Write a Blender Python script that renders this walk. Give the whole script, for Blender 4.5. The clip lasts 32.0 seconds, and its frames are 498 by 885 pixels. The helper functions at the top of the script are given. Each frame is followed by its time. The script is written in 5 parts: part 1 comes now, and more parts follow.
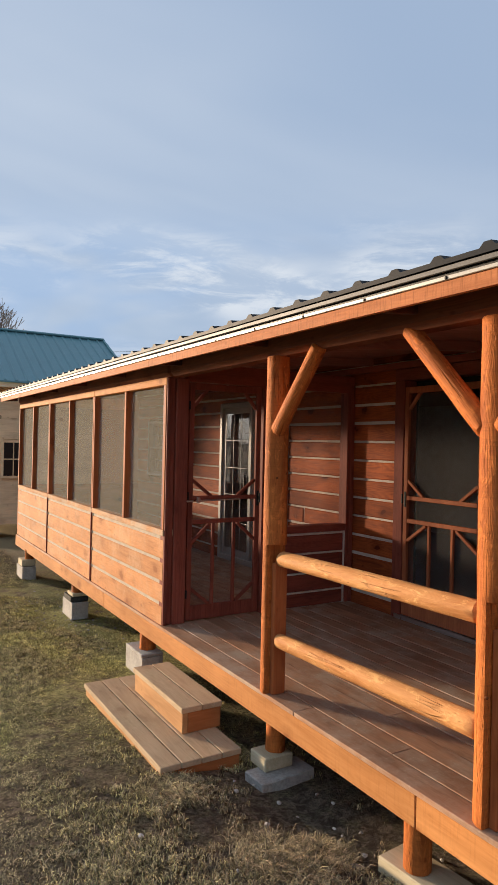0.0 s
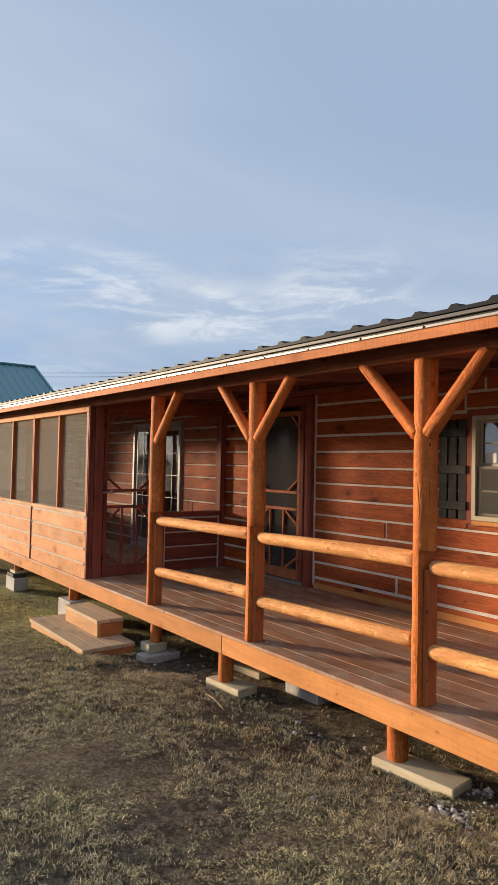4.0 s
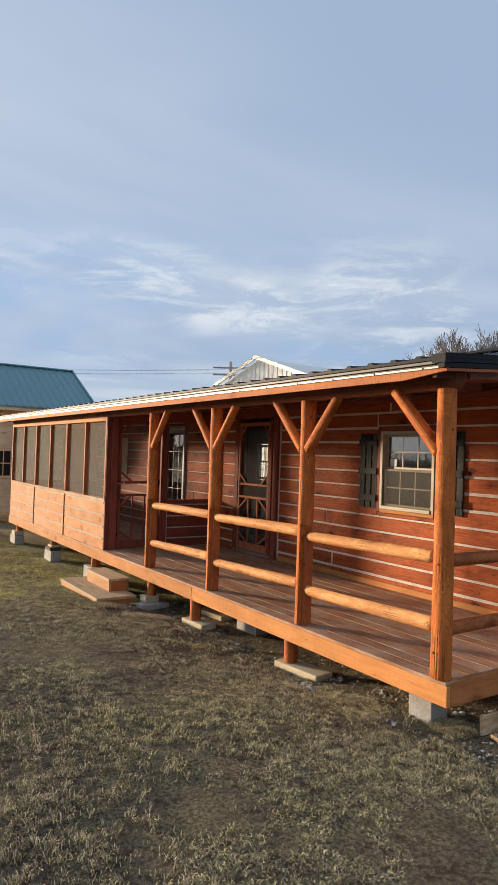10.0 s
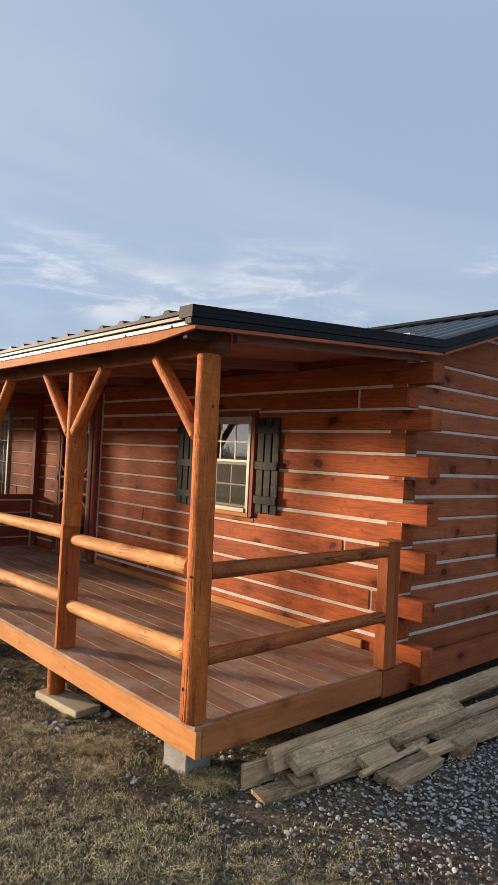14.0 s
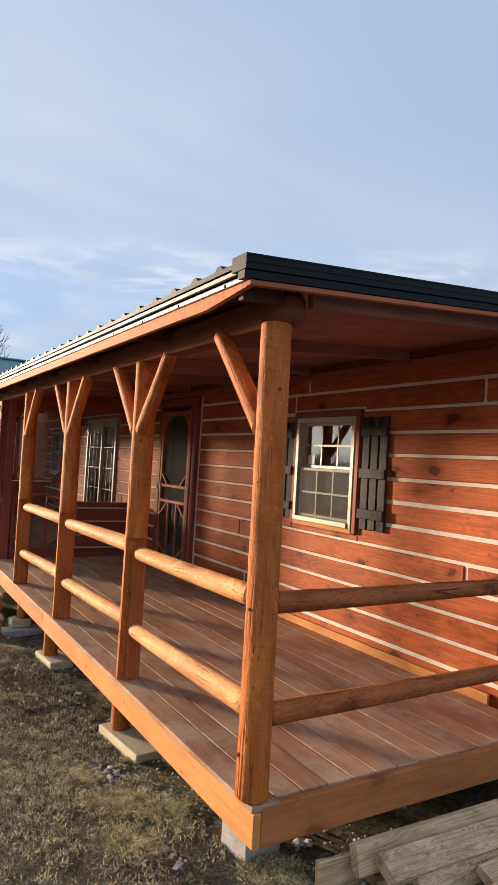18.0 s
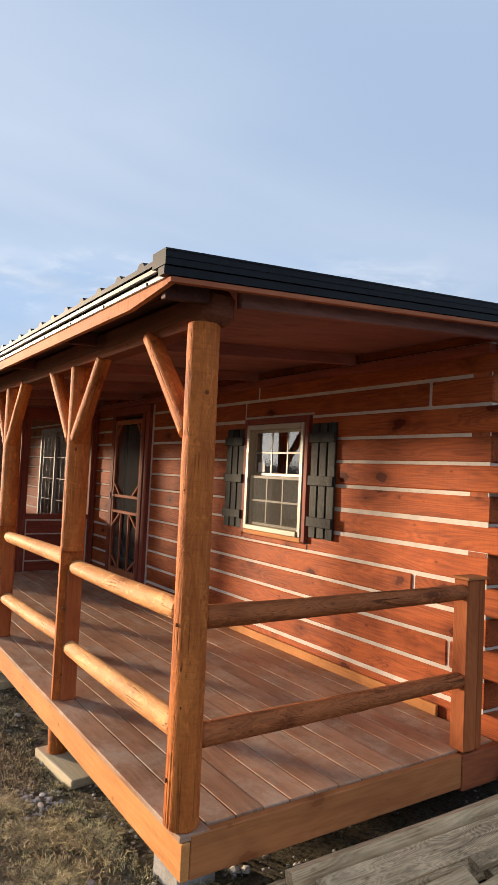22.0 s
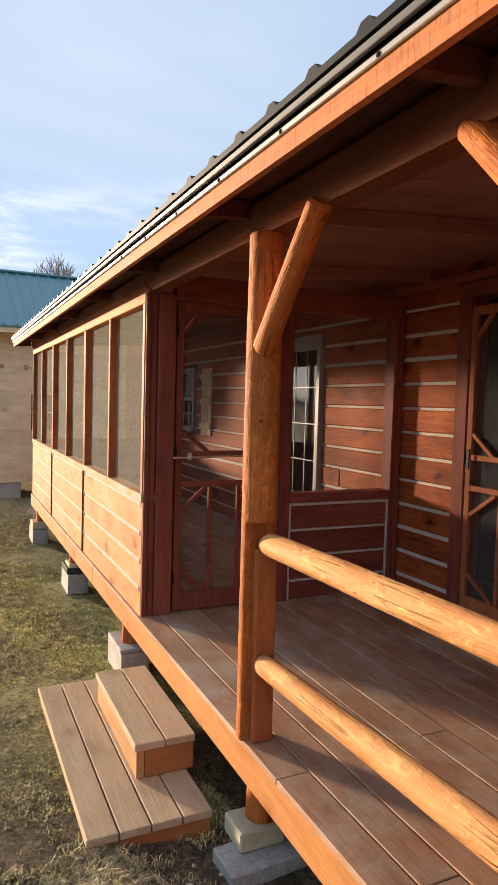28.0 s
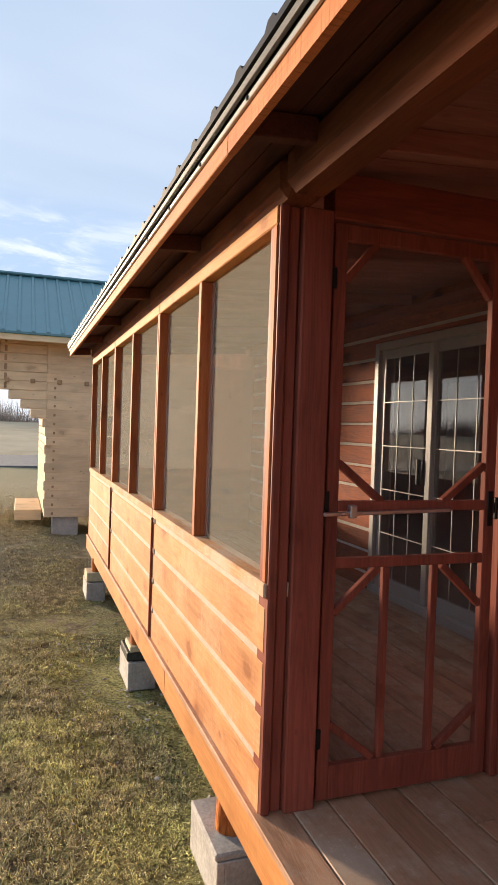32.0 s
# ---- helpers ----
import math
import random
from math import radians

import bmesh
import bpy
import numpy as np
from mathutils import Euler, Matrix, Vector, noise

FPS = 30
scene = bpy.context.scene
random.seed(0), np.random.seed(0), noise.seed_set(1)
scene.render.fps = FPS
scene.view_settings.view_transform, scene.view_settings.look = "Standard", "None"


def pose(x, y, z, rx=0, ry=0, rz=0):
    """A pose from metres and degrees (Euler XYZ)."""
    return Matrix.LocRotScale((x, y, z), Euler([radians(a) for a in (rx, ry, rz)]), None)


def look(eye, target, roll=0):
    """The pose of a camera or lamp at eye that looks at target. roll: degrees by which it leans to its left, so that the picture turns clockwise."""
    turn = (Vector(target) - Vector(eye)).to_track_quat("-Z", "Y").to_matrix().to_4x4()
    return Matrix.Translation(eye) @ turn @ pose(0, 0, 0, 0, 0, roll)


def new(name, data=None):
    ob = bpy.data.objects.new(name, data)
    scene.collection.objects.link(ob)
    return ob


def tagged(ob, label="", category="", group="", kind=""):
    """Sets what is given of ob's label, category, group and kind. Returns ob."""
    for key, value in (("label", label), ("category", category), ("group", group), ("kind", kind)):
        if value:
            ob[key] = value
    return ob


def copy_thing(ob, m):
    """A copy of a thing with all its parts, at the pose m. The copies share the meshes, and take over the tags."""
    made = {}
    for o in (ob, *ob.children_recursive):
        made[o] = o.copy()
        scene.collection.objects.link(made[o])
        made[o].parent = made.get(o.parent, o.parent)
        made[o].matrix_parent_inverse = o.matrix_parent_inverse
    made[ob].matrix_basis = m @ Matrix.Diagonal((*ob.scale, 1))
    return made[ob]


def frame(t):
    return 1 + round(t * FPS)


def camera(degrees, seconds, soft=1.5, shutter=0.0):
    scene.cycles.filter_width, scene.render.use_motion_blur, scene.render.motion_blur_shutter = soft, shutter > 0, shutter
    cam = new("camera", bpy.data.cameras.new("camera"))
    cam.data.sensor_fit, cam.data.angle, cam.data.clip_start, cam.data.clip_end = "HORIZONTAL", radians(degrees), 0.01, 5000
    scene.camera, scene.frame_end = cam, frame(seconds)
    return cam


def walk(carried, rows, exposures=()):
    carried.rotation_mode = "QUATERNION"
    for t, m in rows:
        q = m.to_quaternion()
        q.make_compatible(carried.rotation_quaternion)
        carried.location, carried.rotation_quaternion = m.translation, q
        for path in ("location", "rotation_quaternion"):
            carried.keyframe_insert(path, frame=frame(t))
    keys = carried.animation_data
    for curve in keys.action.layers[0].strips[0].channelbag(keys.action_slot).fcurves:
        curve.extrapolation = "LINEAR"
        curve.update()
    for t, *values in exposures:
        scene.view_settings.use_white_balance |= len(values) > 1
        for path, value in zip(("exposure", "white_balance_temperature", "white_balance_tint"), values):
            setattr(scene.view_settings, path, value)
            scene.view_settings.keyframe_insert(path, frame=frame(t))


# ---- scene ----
cam = camera(41.76, 32.0, soft=0.7)
PATH = [
    (0, (0.078, -0.063, 1.985), (1.099, 1.657, 1.989), 1.30),
    (0.5, (-0.045, -0.256, 1.956), (1.147, 1.349, 1.888), 2.46),
    (1, (-0.103, -0.595, 1.934), (1.020, 1.060, 1.892), 2.36),
    (1.5, (-0.169, -0.847, 1.952), (0.867, 0.862, 1.901), 1.28),
    (2, (-0.411, -1.145, 1.928), (0.626, 0.565, 1.975), 0.88),
    (2.5, (-0.531, -1.420, 1.954), (0.498, 0.295, 1.980), 1.80),
    (3, (-0.608, -1.856, 1.902), (0.398, -0.130, 1.977), 1.56),
    (3.5, (-0.664, -2.079, 1.892), (0.379, -0.374, 1.946), 1.10),
    (4, (-0.869, -2.390, 1.866), (0.329, -0.790, 1.934), 1.20),
    (4.5, (-1.021, -2.630, 1.881), (0.271, -1.104, 1.938), 2.26),
    (6.5, (-1.541, -3.434, 1.924), (-0.386, -1.802, 1.969), 2.87),
    (7, (-1.563, -3.718, 1.937), (-0.410, -2.084, 1.996), 2.28),
    (7.5, (-1.604, -3.863, 1.960), (-0.482, -2.208, 1.998), 1.67),
    (8, (-1.713, -4.076, 1.954), (-0.604, -2.413, 2.024), 2.27),
    (8.5, (-1.640, -4.220, 1.972), (-0.533, -2.555, 2.016), 2.45),
    (9, (-1.478, -4.390, 1.974), (-0.373, -2.723, 2.025), 2.47),
    (9.5, (-1.421, -4.484, 2.001), (-0.330, -2.808, 2.042), 1.99),
    (10, (-1.430, -4.565, 2.000), (-0.329, -2.895, 2.039), 1.91),
    (10.5, (-1.468, -4.664, 2.002), (-0.353, -3.005, 2.039), 1.46),
    (11, (-1.496, -4.838, 1.997), (-0.363, -3.190, 2.023), 1.81),
    (11.5, (-1.275, -4.895, 1.983), (-0.117, -3.264, 1.985), 1.57),
    (12, (-1.035, -4.958, 1.993), (0.189, -3.377, 1.991), 1.64),
    (12.5, (-0.815, -4.804, 1.954), (0.524, -3.318, 1.932), 1.99),
    (13, (-0.588, -4.582, 1.962), (0.776, -3.119, 1.939), 4.06),
    (13.5, (-0.272, -4.429, 1.952), (1.094, -2.968, 1.925), 3.79),
    (14, (-0.014, -4.363, 1.965), (1.323, -2.876, 2.005), 2.78),
    (14.5, (0.223, -4.194, 1.943), (1.577, -2.723, 1.986), 2.63),
    (16.5, (0.894, -3.915, 1.904), (2.105, -2.324, 1.961), 3.08),
    (17, (0.878, -3.901, 1.916), (1.997, -2.245, 1.968), 2.64),
    (17.5, (0.821, -3.889, 1.919), (1.852, -2.176, 1.969), 2.90),
    (18, (0.708, -3.893, 1.907), (1.724, -2.171, 1.969), 3.38),
    (18.5, (0.579, -3.933, 1.884), (1.670, -2.258, 1.957), 3.43),
    (19, (0.526, -3.945, 1.876), (1.662, -2.300, 1.940), 3.40),
    (19.5, (0.561, -3.942, 1.885), (1.719, -2.312, 1.928), 3.22),
    (20, (0.679, -3.909, 1.887), (1.847, -2.286, 1.927), 3.05),
    (20.5, (0.823, -3.903, 1.915), (1.989, -2.279, 1.966), 3.27),
    (21, (0.885, -3.906, 1.910), (2.028, -2.267, 1.976), 3.13),
    (21.5, (0.897, -3.895, 1.912), (2.013, -2.238, 1.990), 2.82),
    (22, (0.916, -3.867, 1.905), (2.014, -2.198, 2.001), 2.74),
    (22.5, (0.956, -3.777, 1.900), (2.041, -2.100, 2.003), 2.50),
    (23, (1.032, -3.391, 1.877), (2.110, -1.708, 1.965), 2.71),
    (23.5, (1.086, -2.958, 1.883), (2.185, -1.289, 1.787), 2.41),
    (24, (1.171, -2.437, 1.925), (2.263, -0.777, 1.698), 2.17),
    (24.5, (1.147, -1.952, 1.929), (2.236, -0.297, 1.654), 2.40),
    (25, (1.080, -1.473, 1.927), (2.160, 0.185, 1.632), 1.98),
    (25.5, (1.070, -1.020, 1.915), (2.128, 0.647, 1.595), 1.26),
    (26, (1.053, -0.554, 1.876), (1.996, 1.182, 1.560), 1.23),
    (26.5, (1.076, -0.111, 1.889), (2.003, 1.626, 1.537), 1.24),
    (28.5, (1.086, 0.987, 1.851), (1.913, 2.807, 1.784), 1.64),
    (29, (1.069, 0.951, 1.854), (1.979, 2.732, 1.800), 2.34),
    (29.5, (1.040, 0.907, 1.823), (1.983, 2.670, 1.794), 1.75),
    (30, (1.074, 1.228, 1.818), (1.923, 3.037, 1.715), 1.39),
    (30.5, (1.141, 1.582, 1.826), (1.863, 3.444, 1.724), 0.83),
    (31, (1.275, 1.996, 1.845), (1.921, 3.889, 1.795), 0.19),
    (31.5, (1.332, 2.410, 1.779), (1.926, 4.319, 1.746), 1.30),
    (32, (1.409, 2.813, 1.780), (2.073, 4.699, 1.737), 1.94),
]
walk(cam, [(t, look(eye, target, roll)) for t, eye, target, roll in PATH],
     exposures=[(0.0, 0.35), (14.5, 0.35), (16.5, 0.55), (22.5, 0.60), (23.2, 0.72), (24.0, 1.06), (25.0, 1.00), (27.0, 0.84), (29.5, 0.72), (32.0, 0.76)])

# ---- world, sun ----
SUN_EL, SUN_AZ = 5.9, math.atan2(-1.0, 1.9)          # height in degrees; bearing from +y towards +x
sun_from = Vector((math.sin(SUN_AZ) * math.cos(radians(SUN_EL)), math.cos(SUN_AZ) * math.cos(radians(SUN_EL)), math.sin(radians(SUN_EL))))
sun_data = bpy.data.lights.new("sun", "SUN")
sun_data.energy, sun_data.angle, sun_data.color = 6.2, radians(4.6), (1.0, 0.76, 0.53)
sun = new("sun", sun_data)
sun.matrix_world = look(sun_from * 60, (0, 0, 0))

world = bpy.data.worlds.new("sky_world")
scene.world = world
world.use_nodes = True


class Tree:
    """A small helper to wire shader nodes."""

    def __init__(self, tree):
        self.t = tree
        tree.nodes.clear()

    def node(self, kind, **sets):
        n = self.t.nodes.new(kind)
        for key, value in sets.items():
            if key in n.inputs:
                n.inputs[key].default_value = value
            else:
                setattr(n, key, value)
        return n

    def link(self, a, b):
        self.t.links.new(a, b)
        return self

    def put(self, value, socket):
        if hasattr(value, "is_output"):
            self.t.links.new(value, socket)
        else:
            socket.default_value = value

    def math(self, op, a, b=0.0, clamp=False):
        n = self.t.nodes.new("ShaderNodeMath")
        n.operation, n.use_clamp = op, clamp
        self.put(a, n.inputs[0])
        self.put(b, n.inputs[1])
        return n.outputs[0]

    def mix(self, fac, a, b, blend="MIX"):
        n = self.t.nodes.new("ShaderNodeMix")
        n.data_type, n.blend_type = "RGBA", blend
        self.put(fac, n.inputs[0])
        self.put((*a, 1) if isinstance(a, tuple) and len(a) == 3 else a, n.inputs[6])
        self.put((*b, 1) if isinstance(b, tuple) and len(b) == 3 else b, n.inputs[7])
        return n.outputs[2]

    def span(self, value, lo, hi, a=0.0, b=1.0):
        n = self.t.nodes.new("ShaderNodeMapRange")
        n.interpolation_type = "SMOOTHSTEP"
        self.put(value, n.inputs[0])
        for i, v in enumerate((lo, hi, a, b)):
            n.inputs[i + 1].default_value = v
        return n.outputs[0]

    def mapped(self, coord, scale, shift=None):
        n = self.t.nodes.new("ShaderNodeMapping")
        n.inputs["Scale"].default_value = scale
        self.link(coord, n.inputs["Vector"])
        if shift is not None:
            self.link(shift, n.inputs["Location"])
        return n.outputs[0]

    def noise(self, coord, scale, detail=4.0, rough=0.55, warp=0.0):
        n = self.node("ShaderNodeTexNoise", Scale=scale, Detail=detail, Roughness=rough, Distortion=warp)
        self.link(coord, n.inputs["Vector"])
        return n.outputs["Fac"]

    def voronoi(self, coord, scale, feature="F1"):
        n = self.node("ShaderNodeTexVoronoi", Scale=scale)
        n.feature = feature
        self.link(coord, n.inputs["Vector"])
        return n.outputs["Distance"]


w = Tree(world.node_tree)
sky = w.node("ShaderNodeTexSky")
sky.sky_type, sky.sun_disc = "NISHITA", False
sky.sun_elevation, sky.sun_rotation = radians(SUN_EL), SUN_AZ
sky.altitude, sky.air_density, sky.dust_density, sky.ozone_density = 100, 1.0, 0.8, 2.0
# thin high cloud, laid on a flat layer overhead
w_dir = w.node("ShaderNodeTexCoord").outputs["Generated"]
sep = w.node("ShaderNodeSeparateXYZ")
w.link(w_dir, sep.inputs[0])
above = w.math("MAXIMUM", sep.outputs[2], 0.03)
flat = w.node("ShaderNodeCombineXYZ")
w.link(w.math("DIVIDE", sep.outputs[0], above), flat.inputs[0])
w.link(w.math("DIVIDE", sep.outputs[1], above), flat.inputs[1])
streak = w.mapped(flat.outputs[0], (0.42, 0.55, 1.0))
veil = w.noise(streak, 0.55, 4.0, 0.5, 0.6)
band = w.math("MULTIPLY", w.span(sep.outputs[2], 0.10, 0.17), w.span(sep.outputs[2], 0.23, 0.36, 1.0, 0.0))
lumps = w.noise(w.mapped(w_dir, (1.0, 1.0, 4.2)), 7.5, 9.0, 0.66, 0.5)
gaps = w.noise(w.mapped(w_dir, (1.0, 1.0, 3.0)), 2.6, 3.0, 0.5, 0.4)
toned = w.mix(1.0, sky.outputs[0], (0.92, 1.0, 1.10), "MULTIPLY")
pale = w.mix(0.84, toned, (3.85, 4.95, 6.75))
clouded = w.mix(w.math("MULTIPLY", w.span(veil, 0.34, 0.66), 0.55), pale, (6.3, 6.9, 7.7))
deep = w.math("MULTIPLY", w.math("MULTIPLY", band, w.span(gaps, 0.40, 0.56)), 0.60)
clouded = w.mix(deep, clouded, (3.1, 4.6, 7.0))
clouded = w.mix(w.math("MULTIPLY", w.math("MULTIPLY", w.math("MULTIPLY", band, w.span(w.noise(w.mapped(w_dir, (1.0, 1.0, 2.2)), 3.4, 2.0, 0.5), 0.44, 0.60)), w.span(lumps, 0.42, 0.64)), 0.75), clouded, (7.4, 7.8, 8.3))
hazy = w.span(sep.outputs[2], 0.02, 0.13, 0.55, 0.0)
clouded = w.mix(hazy, clouded, (6.3, 6.9, 7.7))
# the thin cloud glows round the low sun, and more faintly over all that side of the sky
toward = w.node("ShaderNodeVectorMath", operation="DOT_PRODUCT")
w.link(w_dir, toward.inputs[0])
toward.inputs[1].default_value = sun_from
facing = w.math("MAXIMUM", toward.outputs["Value"], 0.0)
flatness = w.math("DIVIDE", sep.outputs[2], 0.075)
haze = w.math("EXPONENT", w.math("MULTIPLY", w.math("MULTIPLY", flatness, flatness), -1.0))
halo = w.math("ADD", w.math("MULTIPLY", w.math("POWER", facing, 40.0), 6.0), w.math("MULTIPLY", w.math("MULTIPLY", w.math("POWER", facing, 16.0), haze), 10.5))
halo = w.math("ADD", halo, w.math("MULTIPLY", w.math("POWER", facing, 4.0), 0.1))
glow = w.node("ShaderNodeVectorMath", operation="SCALE")
glow.inputs[0].default_value = (1.0, 0.88, 0.70)
w.link(halo, glow.inputs["Scale"])
lit = w.mix(1.0, clouded, glow.outputs[0], "ADD")
bg = w.node("ShaderNodeBackground", Strength=0.085)
w.link(lit, bg.inputs["Color"])
w.link(bg.outputs[0], w.node("ShaderNodeOutputWorld").inputs["Surface"])


# ---- materials ----
def material(name):
    m = bpy.data.materials.new(name)
    m.use_nodes = True
    t = Tree(m.node_tree)
    b = t.node("ShaderNodeBsdfPrincipled")
    out = t.node("ShaderNodeOutputMaterial")
    t.link(b.outputs[0], out.inputs["Surface"])
    return m, t, b


def bump(t, b, height, strength, distance=0.01):
    n = t.node("ShaderNodeBump", Strength=strength, Distance=distance)
    t.link(height, n.inputs["Height"])
    t.link(n.outputs[0], b.inputs["Normal"])


def wood(name, dark, light, axis, rough=0.55, knots=1.0, vary=0.35, weather=None, relief=0.35, checks=0.0, figured=0.055, sawn=0.0, grained=0.46):
    """Stained or bare timber with its grain along one axis of the object."""
    m, t, b = material(name)
    coord = t.node("ShaderNodeTexCoord").outputs["Object"]
    rnd = t.node("ShaderNodeObjectInfo").outputs["Random"]
    shift = t.node("ShaderNodeCombineXYZ")
    for i, k in enumerate((17.0, 31.0, 23.0)):
        t.link(t.math("MULTIPLY", rnd, k), shift.inputs[i])
    stretch = [1.0, 1.0, 1.0]
    stretch[axis] = 0.045
    grain = t.noise(t.mapped(coord, tuple(stretch), shift.outputs[0]), 70.0, 5.0, 0.6, 0.8)
    half = [1.0, 1.0, 1.0]
    half[axis] = 0.22
    figure = t.noise(t.mapped(coord, tuple(half), shift.outputs[0]), 7.0, 4.0, 0.6, 1.2)
    broad = t.noise(t.mapped(coord, (1, 1, 1), shift.outputs[0]), 1.6, 3.0, 0.5)
    long = [1.0, 1.0, 1.0]
    long[axis] = 0.17 if checks else 0.13
    field = t.noise(t.mapped(coord, tuple(long), shift.outputs[0]), 11.0 if checks else 5.0, 2.0, 0.45, 0.3)
    rings = t.math("MULTIPLY", t.math("ADD", t.math("SINE", t.math("MULTIPLY", field, 170.0)), 1.0), 0.5)
    tone = t.math("ADD", t.math("MULTIPLY", figure, 0.90 - grained), t.math("MULTIPLY", grain, grained))
    tone = t.math("ADD", tone, t.math("MULTIPLY", rings, figured))
    col = t.mix(t.span(tone, 0.24, 0.70), dark, light)
    each = t.math("ADD", 1.0 - vary / 2, t.math("MULTIPLY", rnd, vary))
    cloud = t.noise(t.mapped(coord, tuple(half), shift.outputs[0]), 9.0, 3.0, 0.6)
    wear = t.math("MULTIPLY", t.math("ADD", 0.55, t.math("ADD", t.math("MULTIPLY", broad, 0.50), t.math("MULTIPLY", cloud, 0.40))), each)
    tint = t.node("ShaderNodeCombineXYZ")
    for i in range(3):
        t.link(wear, tint.inputs[i])
    col = t.mix(1.0, col, tint.outputs[0], "MULTIPLY")
    if knots:
        squash = [1.0, 1.0, 1.0]
        squash[axis] = 0.62
        spot = t.mapped(coord, tuple(squash), shift.outputs[0])
        warp = t.noise(spot, 14.0, 2.0)
        near = t.math("ADD", t.voronoi(spot, 4.0), t.math("MULTIPLY", t.math("SUBTRACT", warp, 0.35), 0.34))
        ring = t.math("ADD", t.span(near, 0.12, 0.19, 0.85, 0.0), t.span(near, 0.14, 0.40, 0.52, 0.0), clamp=True)
        col = t.mix(t.math("MULTIPLY", ring, min(1.0, 0.78 * knots)), col, (dark[0] * 0.52, dark[1] * 0.40, dark[2] * 0.36))
        small = t.math("ADD", t.voronoi(t.mapped(coord, tuple(squash), shift.outputs[0]), 9.0), t.math("MULTIPLY", warp, 0.14))
        col = t.mix(t.span(small, 0.11, 0.20, 0.6 * min(1.0, knots), 0.0), col, (dark[0] * 0.46, dark[1] * 0.36, dark[2] * 0.34))
    if checks:
        fine = [1.0, 1.0, 1.0]
        fine[axis] = 0.035
        line = t.voronoi(t.mapped(coord, tuple(fine), shift.outputs[0]), 26.0, "DISTANCE_TO_EDGE")
        here = t.span(t.noise(t.mapped(coord, (1, 1, 1), shift.outputs[0]), 3.2, 2.0), 0.50, 0.66)
        crack = t.math("MULTIPLY", t.span(line, 0.012, 0.05, 1.0, 0.0), here)
        col = t.mix(t.math("MULTIPLY", crack, checks), col, tuple(c * 0.22 for c in dark))
        blotch = t.noise(t.mapped(coord, tuple(0.5 if k == axis else 1.0 for k in range(3)), shift.outputs[0]), 22.0, 4.0, 0.7, 1.0)
        col = t.mix(t.span(blotch, 0.52, 0.70, 0.0, 0.55), col, tuple(min(1.0, c * 1.4) for c in light))
        pit = t.voronoi(t.mapped(coord, tuple(0.30 if k == axis else 1.0 for k in range(3)), shift.outputs[0]), 62.0)
        fleck = t.math("MULTIPLY", t.span(pit, 0.10, 0.26, 1.0, 0.0), t.span(figure, 0.45, 0.60))
        col = t.mix(t.math("MULTIPLY", fleck, 0.42), col, tuple(c * 0.40 for c in dark))
        tone = t.math("SUBTRACT", tone, t.math("MULTIPLY", fleck, 0.4))
        tone = t.math("SUBTRACT", t.math("ADD", tone, t.math("MULTIPLY", blotch, 0.8)), t.math("MULTIPLY", crack, 0.8))
    if sawn:
        across = [0.08, 0.08, 0.08]
        across[axis] = 1.0
        kerf = t.noise(t.mapped(coord, tuple(across), shift.outputs[0]), 90.0, 4.0, 0.7)
        col = t.mix(t.span(kerf, 0.50, 0.68, 0.0, sawn), col, tuple(c * 0.45 for c in dark))
        tone = t.math("SUBTRACT", tone, t.math("MULTIPLY", kerf, sawn))
    if weather:
        patch = t.noise(t.mapped(coord, (1, 1, 1), shift.outputs[0]), 2.3, 6.0, 0.7)
        col = t.mix(t.span(patch, 0.42, 0.70, 0.0, weather[1]), col, weather[0])
        scuff = t.math("MULTIPLY", t.span(t.noise(coord, 44.0, 5.0, 0.8), 0.52, 0.70), t.span(patch, 0.40, 0.60))
        col = t.mix(t.math("MULTIPLY", scuff, 0.5), col, tuple(min(1.0, c * 1.35) for c in weather[0]))
        grime = t.noise(t.mapped(coord, tuple(half), shift.outputs[0]), 16.0, 5.0, 0.75)
        col = t.mix(t.span(grime, 0.52, 0.72, 0.0, 0.45), col, tuple(c * 0.55 for c in dark))
    t.link(col, b.inputs["Base Color"])
    t.link(t.math("ADD", rough - 0.02, t.math("MULTIPLY", grain, 0.24)), b.inputs["Roughness"])
    b.inputs["Specular IOR Level"].default_value = 0.12
    bump(t, b, tone, relief, 0.006)
    return m


def plain(name, colour, rough=0.5, metal=0.0, grime=0.25, scale=6.0, relief=0.15, gloss=0.5):
    m, t, b = material(name)
    coord = t.node("ShaderNodeTexCoord").outputs["Object"]
    n1, n2 = t.noise(coord, scale, 5.0, 0.6), t.noise(coord, scale * 14, 3.0, 0.6)
    f = t.math("ADD", t.math("MULTIPLY", n1, 0.7), t.math("MULTIPLY", n2, 0.3))
    t.link(t.mix(t.span(f, 0.3, 0.7), tuple(c * (1 - grime) for c in colour), tuple(min(1, c * (1 + grime * 0.4)) for c in colour)), b.inputs["Base Color"])
    b.inputs["Metallic"].default_value = metal
    b.inputs["Specular IOR Level"].default_value = gloss
    t.link(t.math("ADD", rough - 0.08, t.math("MULTIPLY", n1, 0.16)), b.inputs["Roughness"])
    bump(t, b, n2, relief, 0.004)
    return m


